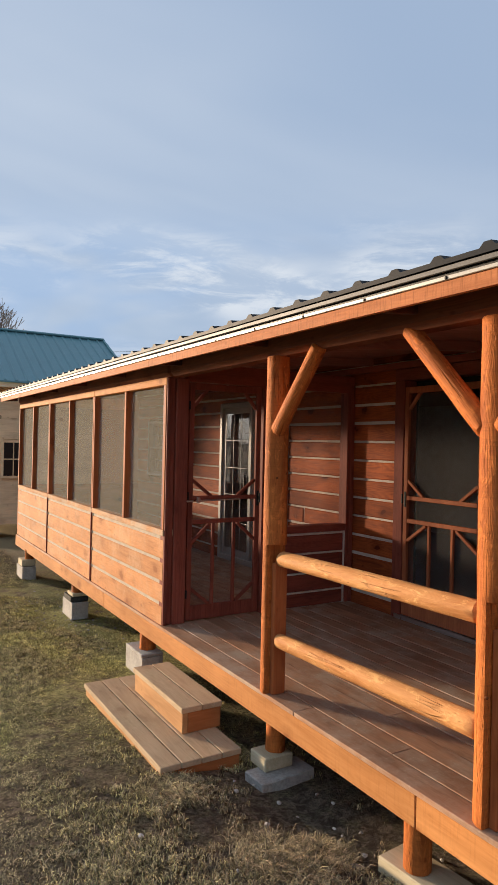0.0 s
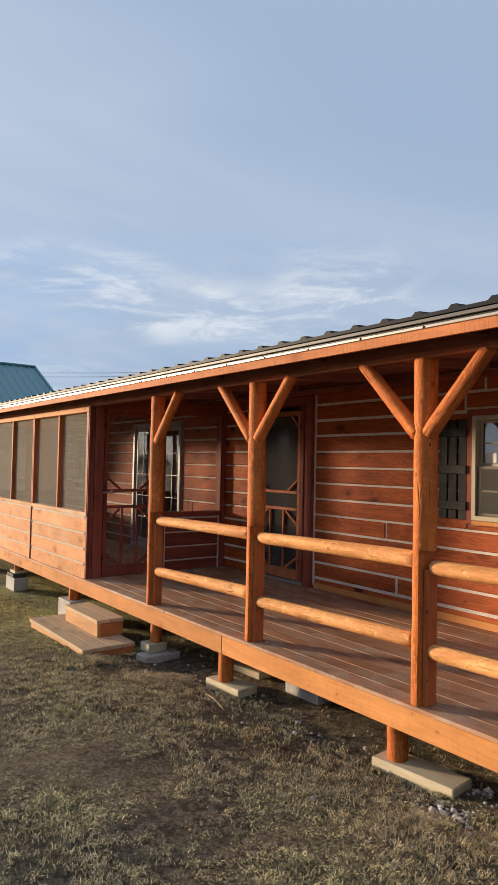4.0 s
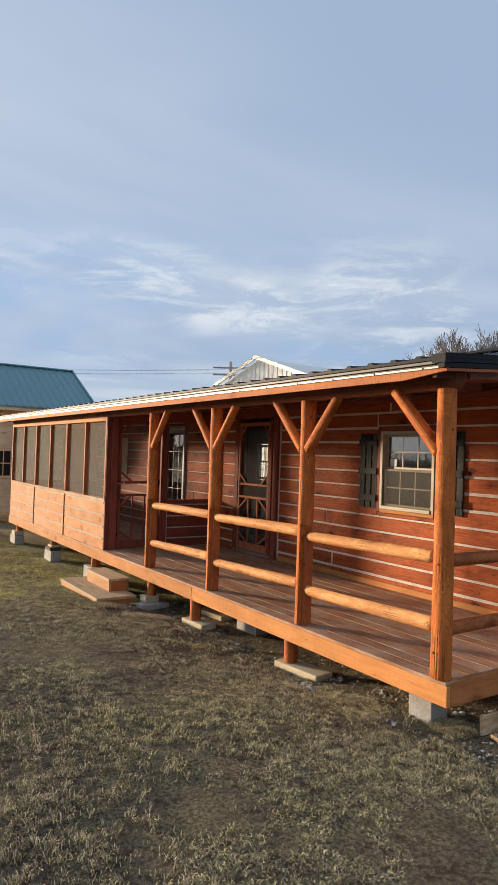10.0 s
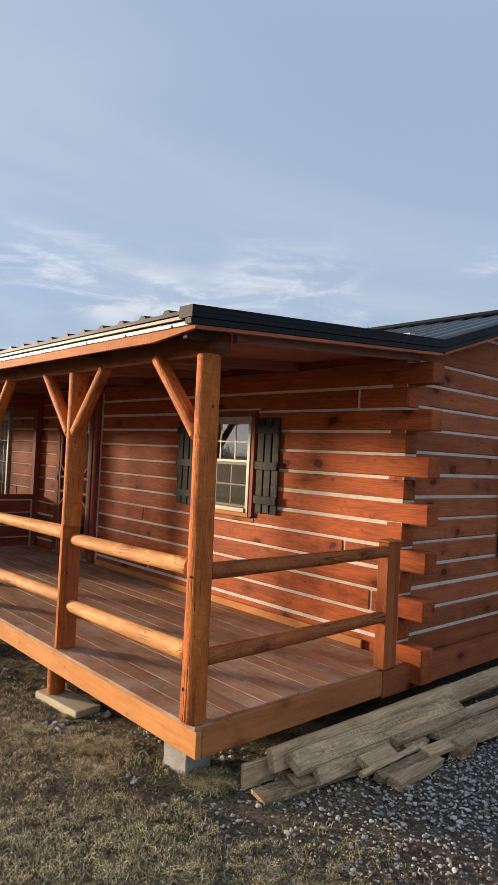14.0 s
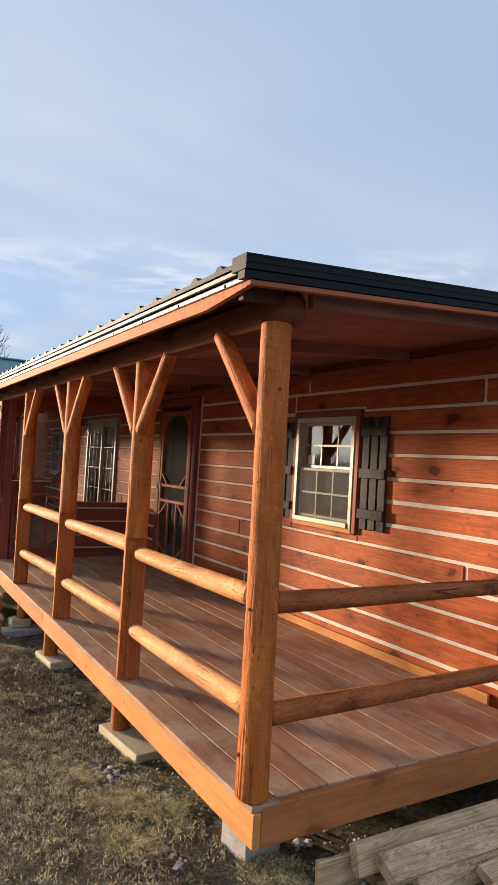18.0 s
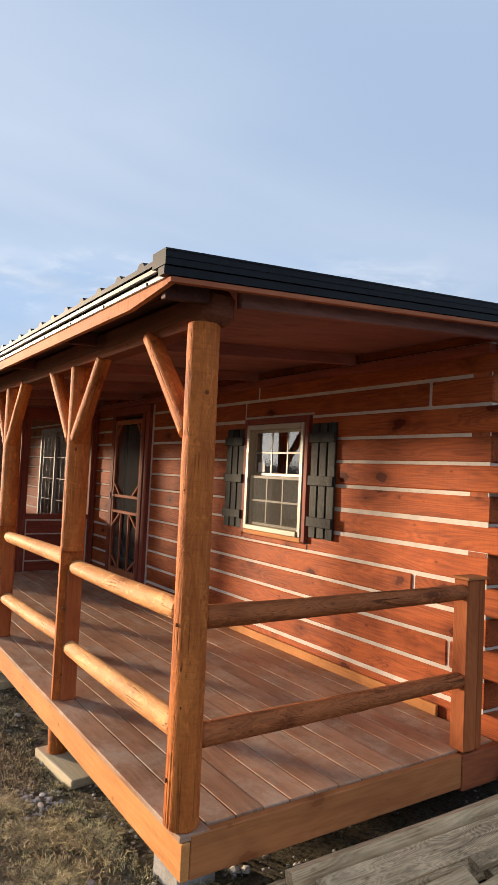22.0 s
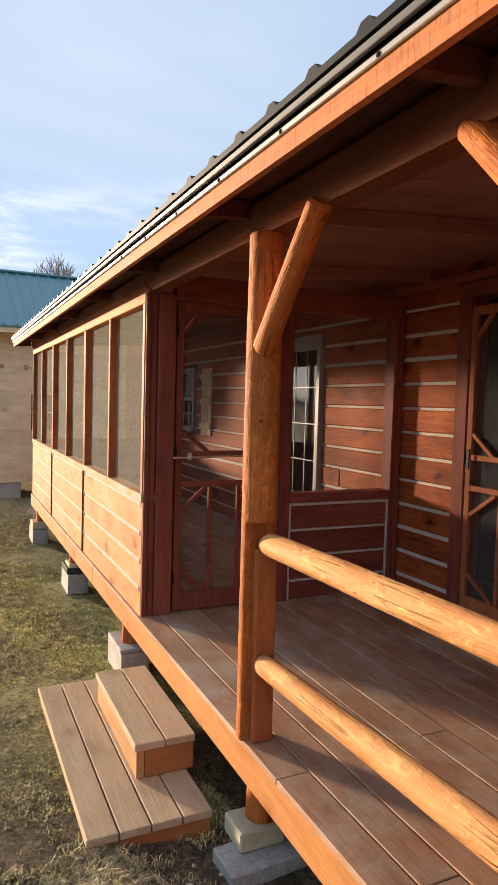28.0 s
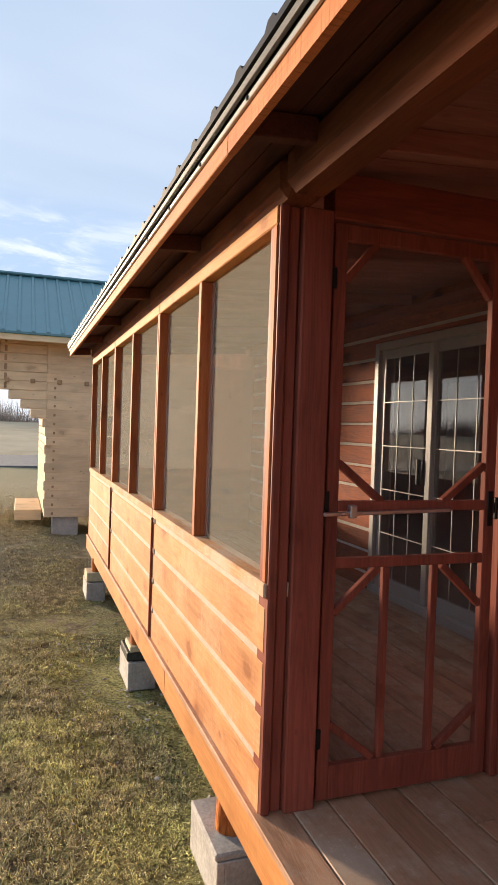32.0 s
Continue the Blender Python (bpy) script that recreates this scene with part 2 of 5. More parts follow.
def speckled(name, a, c, scale, rough=0.9, relief=0.6):
    """Concrete, stone and rough mineral surfaces."""
    m, t, b = material(name)
    coord = t.node("ShaderNodeTexCoord").outputs["Object"]
    n1, n2 = t.noise(coord, scale, 6.0, 0.7), t.noise(coord, scale * 0.12, 3.0)
    t.link(t.mix(t.span(t.math("ADD", t.math("MULTIPLY", n1, 0.6), t.math("MULTIPLY", n2, 0.4)), 0.34, 0.66), a, c), b.inputs["Base Color"])
    b.inputs["Roughness"].default_value = rough
    bump(t, b, n1, relief, 0.004)
    return m


def screening(name, colour, cover):
    """Woven insect screen: threads that hide part of what is behind them."""
    m = bpy.data.materials.new(name)
    m.use_nodes = True
    t = Tree(m.node_tree)
    coord = t.node("ShaderNodeTexCoord").outputs["Object"]
    weave = t.noise(t.mapped(coord, (1.0, 1.0, 0.12)), 70.0, 4.0, 0.75)
    d = t.node("ShaderNodeBsdfDiffuse", Color=(*colour, 1))
    clear = t.node("ShaderNodeBsdfTransparent")
    mixer = t.node("ShaderNodeMixShader")
    t.link(t.math("ADD", cover - 0.10, t.math("MULTIPLY", weave, 0.20)), mixer.inputs[0])
    t.link(clear.outputs[0], mixer.inputs[1])
    t.link(d.outputs[0], mixer.inputs[2])
    t.link(mixer.outputs[0], t.node("ShaderNodeOutputMaterial").inputs["Surface"])
    return m


def glazing(name, ior=2.4):
    m = bpy.data.materials.new(name)
    m.use_nodes = True
    t = Tree(m.node_tree)
    gloss = t.node("ShaderNodeBsdfGlossy", Color=(0.95, 0.97, 1.0, 1), Roughness=0.005)
    clear = t.node("ShaderNodeBsdfTransparent", Color=(0.93, 0.95, 0.94, 1))
    fres = t.node("ShaderNodeFresnel", IOR=ior)
    mixer = t.node("ShaderNodeMixShader")
    t.link(fres.outputs[0], mixer.inputs[0])
    t.link(clear.outputs[0], mixer.inputs[1])
    t.link(gloss.outputs[0], mixer.inputs[2])
    t.link(mixer.outputs[0], t.node("ShaderNodeOutputMaterial").inputs["Surface"])
    return m


X, Y, Z = 0, 1, 2
RED_D, RED_L = (0.165, 0.044, 0.030), (0.315, 0.088, 0.056)
WALL_LOG = wood("stained_wall_log", (0.175, 0.040, 0.016), (0.47, 0.118, 0.033), Y, 0.55, 1.25, 0.40, sawn=0.12, figured=0.085, relief=0.5)
GABLE_LOG = wood("stained_gable_log", (0.22, 0.060, 0.028), (0.44, 0.138, 0.056), X, 0.62, 1.25, 0.45)
PEELED = wood("peeled_log_stain", (0.30, 0.074, 0.018), (0.62, 0.195, 0.046), Z, 0.55, 1.0, 0.14, relief=1.0, checks=0.4, figured=0.07, sawn=0.22, grained=0.26)
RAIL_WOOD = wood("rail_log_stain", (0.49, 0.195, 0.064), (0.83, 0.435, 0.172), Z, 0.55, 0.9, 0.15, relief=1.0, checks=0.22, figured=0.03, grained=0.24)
RED_X = wood("red_trim_across", RED_D, RED_L, X, 0.5, 0.5, 0.25)
RED_Y = wood("red_trim_along", RED_D, RED_L, Y, 0.5, 0.5, 0.25)
RED_Z = wood("red_trim_upright", RED_D, RED_L, Z, 0.5, 0.5, 0.25)
DOOR_STAIN = wood("door_stain", (0.29, 0.090, 0.042), (0.47, 0.165, 0.075), Z, 0.55, 0.3, 0.2)
CEDAR_Y = wood("cedar_trim_along", (0.46, 0.185, 0.056), (0.62, 0.285, 0.100), Y, 0.62, 0.8, 0.2, sawn=0.15)
FASCIA_WOOD = wood("fascia_stain", (0.40, 0.138, 0.054), (0.58, 0.232, 0.098), Y, 0.62, 0.6, 0.2, sawn=0.5)
FASCIA_RAKE = wood("rake_stain", (0.34, 0.105, 0.050), (0.50, 0.175, 0.085), X, 0.62, 0.4, 0.2)
PANEL_LOG = wood("panel_log_stain", (0.44, 0.185, 0.072), (0.62, 0.290, 0.118), Y, 0.62, 0.9, 0.25, ((0.58, 0.36, 0.21), 0.55), sawn=0.2)
SILL_WOOD = wood("weathered_sill", (0.40, 0.19, 0.08), (0.62, 0.34, 0.17), Y, 0.65, 0.5, 0.2, ((0.50, 0.42, 0.33), 0.7))
CEDAR_Z = wood("cedar_upright", (0.27, 0.070, 0.024), (0.46, 0.145, 0.048), Z, 0.55, 0.7, 0.15)
# redder rail stain for the unlit deck end, darkened to hold its shade
SIDE_RAIL = wood("shaded_rail_stain", (0.165, 0.047, 0.018), (0.43, 0.140, 0.048), Z, 0.55, 0.8, 0.15, relief=1.0, checks=0.7, figured=0.11, grained=0.30)
CEDAR_X = wood("cedar_trim_across", (0.32, 0.115, 0.040), (0.48, 0.19, 0.07), X, 0.5, 0.8, 0.15)
DECK_WOOD = wood("deck_stain", (0.29, 0.148, 0.084), (0.50, 0.285, 0.175), Y, 0.55, 0.3, 0.30, ((0.48, 0.375, 0.285), 0.8), 0.5, figured=0.04, grained=0.30)
STEP_WOOD = wood("step_timber", (0.44, 0.315, 0.195), (0.58, 0.435, 0.285), Y, 0.65, 0.5, 0.25, ((0.50, 0.40, 0.26), 0.6), 0.5)
RISER_WOOD = wood("step_riser", (0.42, 0.21, 0.09), (0.58, 0.33, 0.15), Y, 0.6, 0.6, 0.2)
GREY_WOOD = wood("weathered_lumber", (0.115, 0.072, 0.038), (0.64, 0.465, 0.280), X, 0.75, 0.9, 0.75, ((0.46, 0.345, 0.225), 0.35), 1.0, figured=0.10, checks=0.35)
TAN_WOOD = wood("pale_lumber", (0.26, 0.160, 0.074), (0.74, 0.55, 0.335), X, 0.7, 0.9, 0.45, ((0.53, 0.41, 0.27), 0.4), 0.9, figured=0.08)
PAD_WOOD = wood("treated_pad", (0.48, 0.40, 0.25), (0.66, 0.57, 0.40), Y, 0.7, 0.3, 0.2, relief=0.6)
PINE = wood("bare_pine_log", (0.72, 0.53, 0.32), (0.85, 0.67, 0.44), X, 0.6, 0.7, 0.10)
# the same pine, colour lowered to offset direct sun on the side wall
PINE_SIDE = wood("sun_dimmed_pine_log", (0.42, 0.29, 0.165), (0.56, 0.405, 0.25), Y, 0.65, 0.6, 0.2)
CEILING_WOOD = wood("stained_ceiling", (0.195, 0.090, 0.074), (0.33, 0.155, 0.128), X, 0.6, 0.4, 0.2)
# stained boards with the eave's shade put into a much darker colour
EAVE_SHADE_WOOD = wood("eave_shade_soffit", (0.060, 0.026, 0.022), (0.115, 0.050, 0.040), Y, 0.6, 0.3, 0.2)
# red beam stain, darkened further to put the fascia's shade into it
BEAM_WOOD = wood("shaded_beam_stain", (0.125, 0.041, 0.022), (0.245, 0.084, 0.042), Y, 0.6, 0.8, 0.2)
SHUTTER = wood("black_shutter_stain", (0.010, 0.011, 0.010), (0.040, 0.042, 0.038), Z, 0.55, 0.0, 0.3, ((0.12, 0.12, 0.10), 0.4), 0.8)
KNOT = wood("dark_knot", (0.10, 0.034, 0.012), (0.26, 0.085, 0.026), Z, 0.6, 0.0, 0.5)
LIP_STEEL = plain("weathered_lip_steel", (0.085, 0.085, 0.084), 0.55, 0.1, 0.2, 6.0)
CHINK = plain("chinking", (0.64, 0.57, 0.49), 0.85, 0, 0.2, 9.0, 0.4)
PANEL_CHINK = plain("panel_chinking", (0.47, 0.39, 0.30), 0.85, 0, 0.2, 9.0, 0.4)
VINYL = plain("window_vinyl", (0.41, 0.36, 0.25), 0.4, 0, 0.08)
WHITE = plain("white_vinyl", (0.40, 0.39, 0.37), 0.4, 0, 0.08)
BLACK_METAL = plain("black_roof_steel", (0.016, 0.019, 0.024), 0.55, 0.0, 0.25, 3.0, 0.05, 0.10)
MAIN_STEEL = plain("main_roof_steel", (0.045, 0.052, 0.062), 0.36, 0.0, 0.2, 3.0, 0.05, 0.55)
DRIP_METAL = plain("drip_edge_steel", (0.36, 0.352, 0.325), 0.4, 0.3, 0.1, 3.0, 0.05)
TEAL_METAL = plain("teal_roof_steel", (0.11, 0.24, 0.27), 0.42, 0.0, 0.12, 0.6, 0.05)
IRON = plain("black_iron", (0.02, 0.02, 0.02), 0.45, 0.6, 0.2)
STEEL = plain("bare_steel", (0.6, 0.6, 0.6), 0.3, 0.9, 0.1)
CONCRETE = speckled("concrete_block", (0.31, 0.292, 0.265), (0.50, 0.475, 0.435), 60)


def gravel_material():
    m, t, b = material("limestone_gravel")
    geo = t.node("ShaderNodeNewGeometry")
    coord = t.node("ShaderNodeTexCoord").outputs["Object"]
    n1 = t.noise(coord, 90.0, 4.0, 0.6)
    col = t.mix(geo.outputs["Random Per Island"], (0.22, 0.205, 0.19), (0.70, 0.665, 0.62))
    t.link(t.mix(t.span(n1, 0.3, 0.7, 0.0, 0.4), col, (0.20, 0.17, 0.14)), b.inputs["Base Color"])
    b.inputs["Roughness"].default_value = 0.9
    bump(t, b, n1, 0.5, 0.003)
    return m


STONE = gravel_material()
FRONT_SCREEN = screening("front_screen", (0.42, 0.40, 0.34), 0.34)
DOOR_SCREEN = screening("door_screen", (0.17, 0.165, 0.16), 0.30)
SASH_SCREEN = screening("sash_screen", (0.13, 0.125, 0.11), 0.48)
GLASS = glazing("window_glass")
DOOR_GLASS = glazing("door_glass", 1.35)
SHEETS = (FRONT_SCREEN, DOOR_SCREEN, SASH_SCREEN, GLASS, DOOR_GLASS)
BARK = speckled("bare_bark", (0.22, 0.185, 0.16), (0.42, 0.36, 0.315), 9)
SCRUB = speckled("winter_scrub", (0.20, 0.15, 0.12), (0.36, 0.28, 0.22), 1.0)
END_GRAIN = wood("log_end_grain", (0.34, 0.21, 0.12), (0.50, 0.34, 0.21), Z, 0.7, 0.0, 0.3)
ROOM = plain("room_lining", (0.30, 0.24, 0.18), 0.8, 0, 0.2, 1.5)
PAPER = plain("paper_sticker", (0.8, 0.8, 0.78), 0.8, 0, 0.05)
BARN_STEEL = plain("barn_steel", (0.84, 0.81, 0.74), 0.5, 0, 0.08, 0.5)


def ground_material():
    m, t, b = material("winter_lawn")
    coord = t.node("ShaderNodeTexCoord").outputs["Object"]
    sp = t.node("ShaderNodeSeparateXYZ")
    t.link(coord, sp.inputs[0])
    big, mid, fine = t.noise(coord, 0.55, 4.0, 0.6), t.noise(coord, 5.5, 6.0, 0.7), t.noise(coord, 48.0, 6.0, 0.75)
    clod = t.noise(coord, 17.0, 5.0, 0.7, 0.6)
    soil = t.mix(t.span(fine, 0.36, 0.64), (0.13, 0.092, 0.066), (0.39, 0.295, 0.215))
    grit = t.noise(coord, 150.0, 4.0, 0.8)
    soil = t.mix(t.span(grit, 0.38, 0.66, 0.0, 0.75), soil, (0.42, 0.345, 0.26))
    soil = t.mix(t.span(clod, 0.40, 0.62), (0.115, 0.086, 0.063), soil)
    turf = t.mix(t.span(fine, 0.36, 0.62), (0.10, 0.085, 0.052), (0.40, 0.34, 0.21))
    green = t.mix(t.span(fine, 0.34, 0.62), (0.15, 0.148, 0.052), (0.66, 0.62, 0.25))
    near = t.mix(t.span(t.math("ADD", t.math("MULTIPLY", mid, 0.8), t.math("MULTIPLY", big, 0.4)), 0.50, 0.70), soil, turf)
    lush = t.math("MULTIPLY", t.math("MULTIPLY", t.span(sp.outputs[1], 3.0, 6.0), t.span(sp.outputs[1], 7.5, 11.0, 1.0, 0.2)), t.span(t.math("ADD", mid, t.math("MULTIPLY", big, 0.4)), 0.46, 0.74))
    near = t.mix(lush, near, green)
    far = t.mix(t.span(t.noise(coord, 0.05, 4.0), 0.35, 0.65), (0.45, 0.37, 0.24), (0.38, 0.335, 0.19))
    away = t.node("ShaderNodeVectorMath", operation="LENGTH")
    t.link(coord, away.inputs[0])
    col = t.mix(t.span(away.outputs["Value"], 8.5, 14.0), near, far)
    # crushed stone round the corner of the porch
    edge = t.math("ADD", sp.outputs[0], t.math("MULTIPLY", sp.outputs[1], -0.62))
    edge = t.math("ADD", edge, t.math("MULTIPLY", t.math("SUBTRACT", mid, 0.5), 2.4))
    grey = t.mix(t.span(t.voronoi(coord, 45.0), 0.1, 0.6), (0.36, 0.335, 0.305), (0.16, 0.142, 0.125))
    front = t.math("MULTIPLY", t.span(edge, 4.2, 5.3), t.span(sp.outputs[1], -1.0, -1.7))
    col = t.mix(front, col, grey)
    t.link(col, b.inputs["Base Color"])
    b.inputs["Roughness"].default_value = 0.95
    b.inputs["Specular IOR Level"].default_value = 0.1
    bump(t, b, t.math("ADD", t.math("ADD", fine, t.math("MULTIPLY", grit, 0.6)), t.math("MULTIPLY", clod, 1.6)), 1.0, 0.035)
    return m


def blade_material(name, dry, green, lush_from):
    m, t, b = material(name)
    geo = t.node("ShaderNodeNewGeometry")
    coord = t.node("ShaderNodeTexCoord").outputs["Object"]
    sp = t.node("ShaderNodeSeparateXYZ")
    t.link(coord, sp.inputs[0])
    patch = t.span(t.noise(coord, 1.3, 4.0, 0.6), 0.44, 0.62)
    strip = t.math("MULTIPLY", t.span(sp.outputs[1], *lush_from), t.span(sp.outputs[1], 7.5, 11.0, 1.0, 0.25))
    strip = t.math("MULTIPLY", strip, t.math("ADD", 0.55, t.math("MULTIPLY", patch, 0.6)))
    lush = t.math("ADD", t.math("MULTIPLY", patch, 0.24), t.math("MULTIPLY", strip, 0.75), clamp=True)
    fac = t.math("ADD", t.math("MULTIPLY", lush, 0.8), t.math("MULTIPLY", t.math("SUBTRACT", geo.outputs["Random Per Island"], 0.5), 0.7), clamp=True)
    col = t.mix(fac, dry, green)
    shade = t.math("ADD", 0.22, t.math("MULTIPLY", t.math("FRACT", t.math("MULTIPLY", geo.outputs["Random Per Island"], 7.31)), 1.35))
    clump = t.span(t.noise(coord, 11.0, 4.0, 0.7), 0.34, 0.66, 0.52, 1.30)
    shade = t.math("MULTIPLY", shade, clump)
    tint = t.node("ShaderNodeCombineXYZ")
    for i in range(3):
        t.link(shade, tint.inputs[i])
    t.link(t.mix(1.0, col, tint.outputs[0], "MULTIPLY"), b.inputs["Base Color"])
    b.inputs["Roughness"].default_value = 0.8
    b.inputs["Specular IOR Level"].default_value = 0.1
    return m


LAWN = ground_material()
BLADES = blade_material("grass_blades", (0.455, 0.36, 0.225), (0.76, 0.715, 0.255), (2.6, 4.8))
ROAD = speckled("asphalt", (0.10, 0.105, 0.11), (0.16, 0.165, 0.17), 30)


# ---- building helpers ----
def link_mesh(name, mesh, mat, parent=None, label=""):
    ob = new(name, mesh)
    mesh.materials.append(mat)
    if parent is not None:
        ob.parent = parent
        if parent.data is None:
            ob.matrix_parent_inverse = Matrix.Translation(-parent.location)
    if label:
        ob["label"] = label
    return ob


def part(name, bm, mat, parent=None, label="", smooth=False):
    if mat in SHEETS:
        # glass and woven screen are one sheet, facing out
        keep = max(bm.faces, key=lambda f: (round(f.calc_area(), 5), -sum(f.normal)))
        bmesh.ops.delete(bm, geom=[f for f in bm.faces if f is not keep], context="FACES")
    mesh = bpy.data.meshes.new(name)
    bm.to_mesh(mesh)
    bm.free()
    if smooth:
        mesh.shade_smooth()
        mesh.set_sharp_from_angle(angle=radians(38))
    return link_mesh(name, mesh, mat, parent, label)


def block(lo, hi, bevel=0.004, bm=None, turn=None):
    """A box with eased edges, between two corners."""
    bm = bm or bmesh.new()
    mid = [(a + b) / 2 for a, b in zip(lo, hi)]
    m = Matrix.Translation(mid) @ (turn or Matrix()) @ Matrix.Diagonal((*[abs(b - a) for a, b in zip(lo, hi)], 1))
    made = bmesh.ops.create_cube(bm, size=1, matrix=m)
    if bevel:
        edges = list({e for v in made["verts"] for e in v.link_edges})
        bmesh.ops.bevel(bm, geom=edges, offset=bevel, segments=1, affect="EDGES")
    return bm


def bar(p, q, width, depth, bevel=0.003, side=(0, 1, 0), bm=None):
    """A straight board from p to q; width lies across `side`, depth along it."""
    p, q = Vector(p), Vector(q)
    ax = (q - p).normalized()
    s = Vector(side)
    s = (s - ax * s.dot(ax)).normalized()
    u = ax.cross(s)
    bm = bm or bmesh.new()
    m = Matrix((ax * (q - p).length, u * width, s * depth)).transposed().to_4x4()
    m.translation = (p + q) / 2
    made = bmesh.ops.create_cube(bm, size=1, matrix=m)
    if bevel:
        edges = list({e for v in made["verts"] for e in v.link_edges})
        bmesh.ops.bevel(bm, geom=edges, offset=bevel, segments=1, affect="EDGES")
    return bm


def log_bm(length, r0, r1, seed, seg=18, rings=14, wob=0.05, cap=0.012, bend=0.0, notch=None, hewn=0.0):
    """A hand-peeled log up its own z axis, from 0 to length, a little uneven, with eased ends.
    notch: a height below which the side towards -y is cut flat. hewn: depth of draw-knife flats and knots, as a share of the radius."""
    rng = random.Random(seed)
    bm = bmesh.new()
    phases = [rng.uniform(0, 6.28) for _ in range(6)]
    loops = []
    zs = [0.0, cap] + [cap + (length - 2 * cap) * i / rings for i in range(1, rings)] + [length - cap, length]
    if notch:
        zs = sorted(z for z in zs if abs(z - notch) > 0.02) + [notch - 0.002, notch + 0.002]
        zs.sort()
    for n, zz in enumerate(zs):
        f = zz / length
        r = r0 + (r1 - r0) * f
        if n in (0, len(zs) - 1):
            r -= cap * 0.8
        cx = bend * math.sin(f * 3.1 + phases[0])
        cy = bend * math.sin(f * 2.3 + phases[1])
        ring = []
        for k in range(seg):
            a = 2 * math.pi * k / seg
            d = 1 + wob * (0.5 * math.sin(2 * a + phases[2] + f * 2) + 0.3 * math.sin(3 * a + phases[3] - f * 4) + 0.35 * noise.noise((math.cos(a) * 1.5 + seed, math.sin(a) * 1.5, zz * 5)))
            if hewn:
                d += hewn * 1.6 * noise.noise((math.cos(a) * 4.0 + seed, math.sin(a) * 4.0, zz * 17))
                d += hewn * 2.2 * max(0.0, noise.noise((math.cos(a) * 2.2, math.sin(a) * 2.2 + seed, zz * 9)) - 0.35)
            py = cy + math.sin(a) * r * d
            if notch and zz < notch:
                py = max(py, -0.012)
            ring.append(bm.verts.new((cx + math.cos(a) * r * d, py, zz)))
        loops.append(ring)
    for a, b in zip(loops, loops[1:]):
        for k in range(seg):
            bm.faces.new((a[k], a[(k + 1) % seg], b[(k + 1) % seg], b[k]))
    bm.faces.new(loops[0][::-1])
    bm.faces.new(loops[-1])
    return bm


def log_between(name, p, q, r0, r1, seed, mat, parent=None, label="", **kw):
    p, q = Vector(p), Vector(q)
    ob = part(name, log_bm((q - p).length, r0, r1, seed, **kw), mat, parent, label, True)
    ob.matrix_basis = Matrix.Translation(p) @ (q - p).to_track_quat("Z", "Y").to_matrix().to_4x4()
    return ob


def empty(name, place, label, category, group="", kind=""):
    ob = new(name)
    ob.empty_display_size = 0.1
    ob.location = place
    return tagged(ob, label, category, group, kind)


def grid_mesh(name, verts, faces):
    mesh = bpy.data.meshes.new(name)
    mesh.from_pydata(verts, [], faces)
    mesh.update()
    return mesh


DECK = 0.51
WALL_X, GABLE_Y, END_Y, FAR_Y = 4.13, -1.5, 4.78, 10.45
FRONT_X = 2.17

# ---- ground, road and distance ----
def ground_z(x, y):
    """The yard falls gently towards the cabin and from the gravel corner to the screened room."""
    base = np.interp(y, (-4.0, -1.1, 0.0, 3.0, 6.0, 9.0, 14.0), (0.15, 0.14, 0.05, 0.015, -0.03, -0.04, 0.0))
    rise = np.interp(y, (-3.0, -1.0, 0.5, 2.0, 3.5, 5.5), (0.10, 0.12, 0.21, 0.21, 0.14, 0.05))
    return base + rise * (1 - np.exp(-np.maximum(0.0, 2.2 - np.asarray(x, float))))


def lawn():
    xs = np.unique(np.r_[np.linspace(-4, 7, 70), np.linspace(-60, 60, 60), [-900, -400, -200, 200, 400, 900]])
    ys = np.unique(np.r_[np.linspace(-6, 14, 120), np.linspace(-60, 80, 60), [-900, -400, -200, 200, 400, 900]])
    verts, faces = [], []
    for yy in ys:
        for xx in xs:
            near = max(0.0, 1 - math.hypot(xx - 1.5, yy - 3) / 14)
            h = 0.035 * noise.noise((xx * 0.5, yy * 0.5, 3)) + 0.018 * noise.noise((xx * 2.1, yy * 2.1, 7))
            verts.append((xx, yy, h * near - 0.012 + float(ground_z(xx, yy))))
    nx = len(xs)
    for j in range(len(ys) - 1):
        for i in range(nx - 1):
            a = j * nx + i
            faces.append((a, a + 1, a + 1 + nx, a + nx))
    mesh = grid_mesh("ground", verts, faces)
    mesh.shade_smooth()
    return tagged(link_mesh("ground", mesh, LAWN), "trodden winter lawn with bare soil and dry grass", "ground", kind="structure")


ground = lawn()
road = tagged(part("road", block((-300, 28.8, -0.2), (300, 37.2, 0.085), 0), ROAD), "grey asphalt road beyond the lawn", "road", kind="structure")


# ---- house: log walls with pale chinking between the courses ----
COURSE, FIRST = 0.1748, 0.628
chink_z = [FIRST + COURSE * k for k in range(13)]


def course_bounds():
    """Bottom and top of each log course."""
    rows = [(0.36, FIRST - 0.0095)]
    rows += [(a + 0.0095, a + COURSE - 0.0095) for a in chink_z]
    return rows


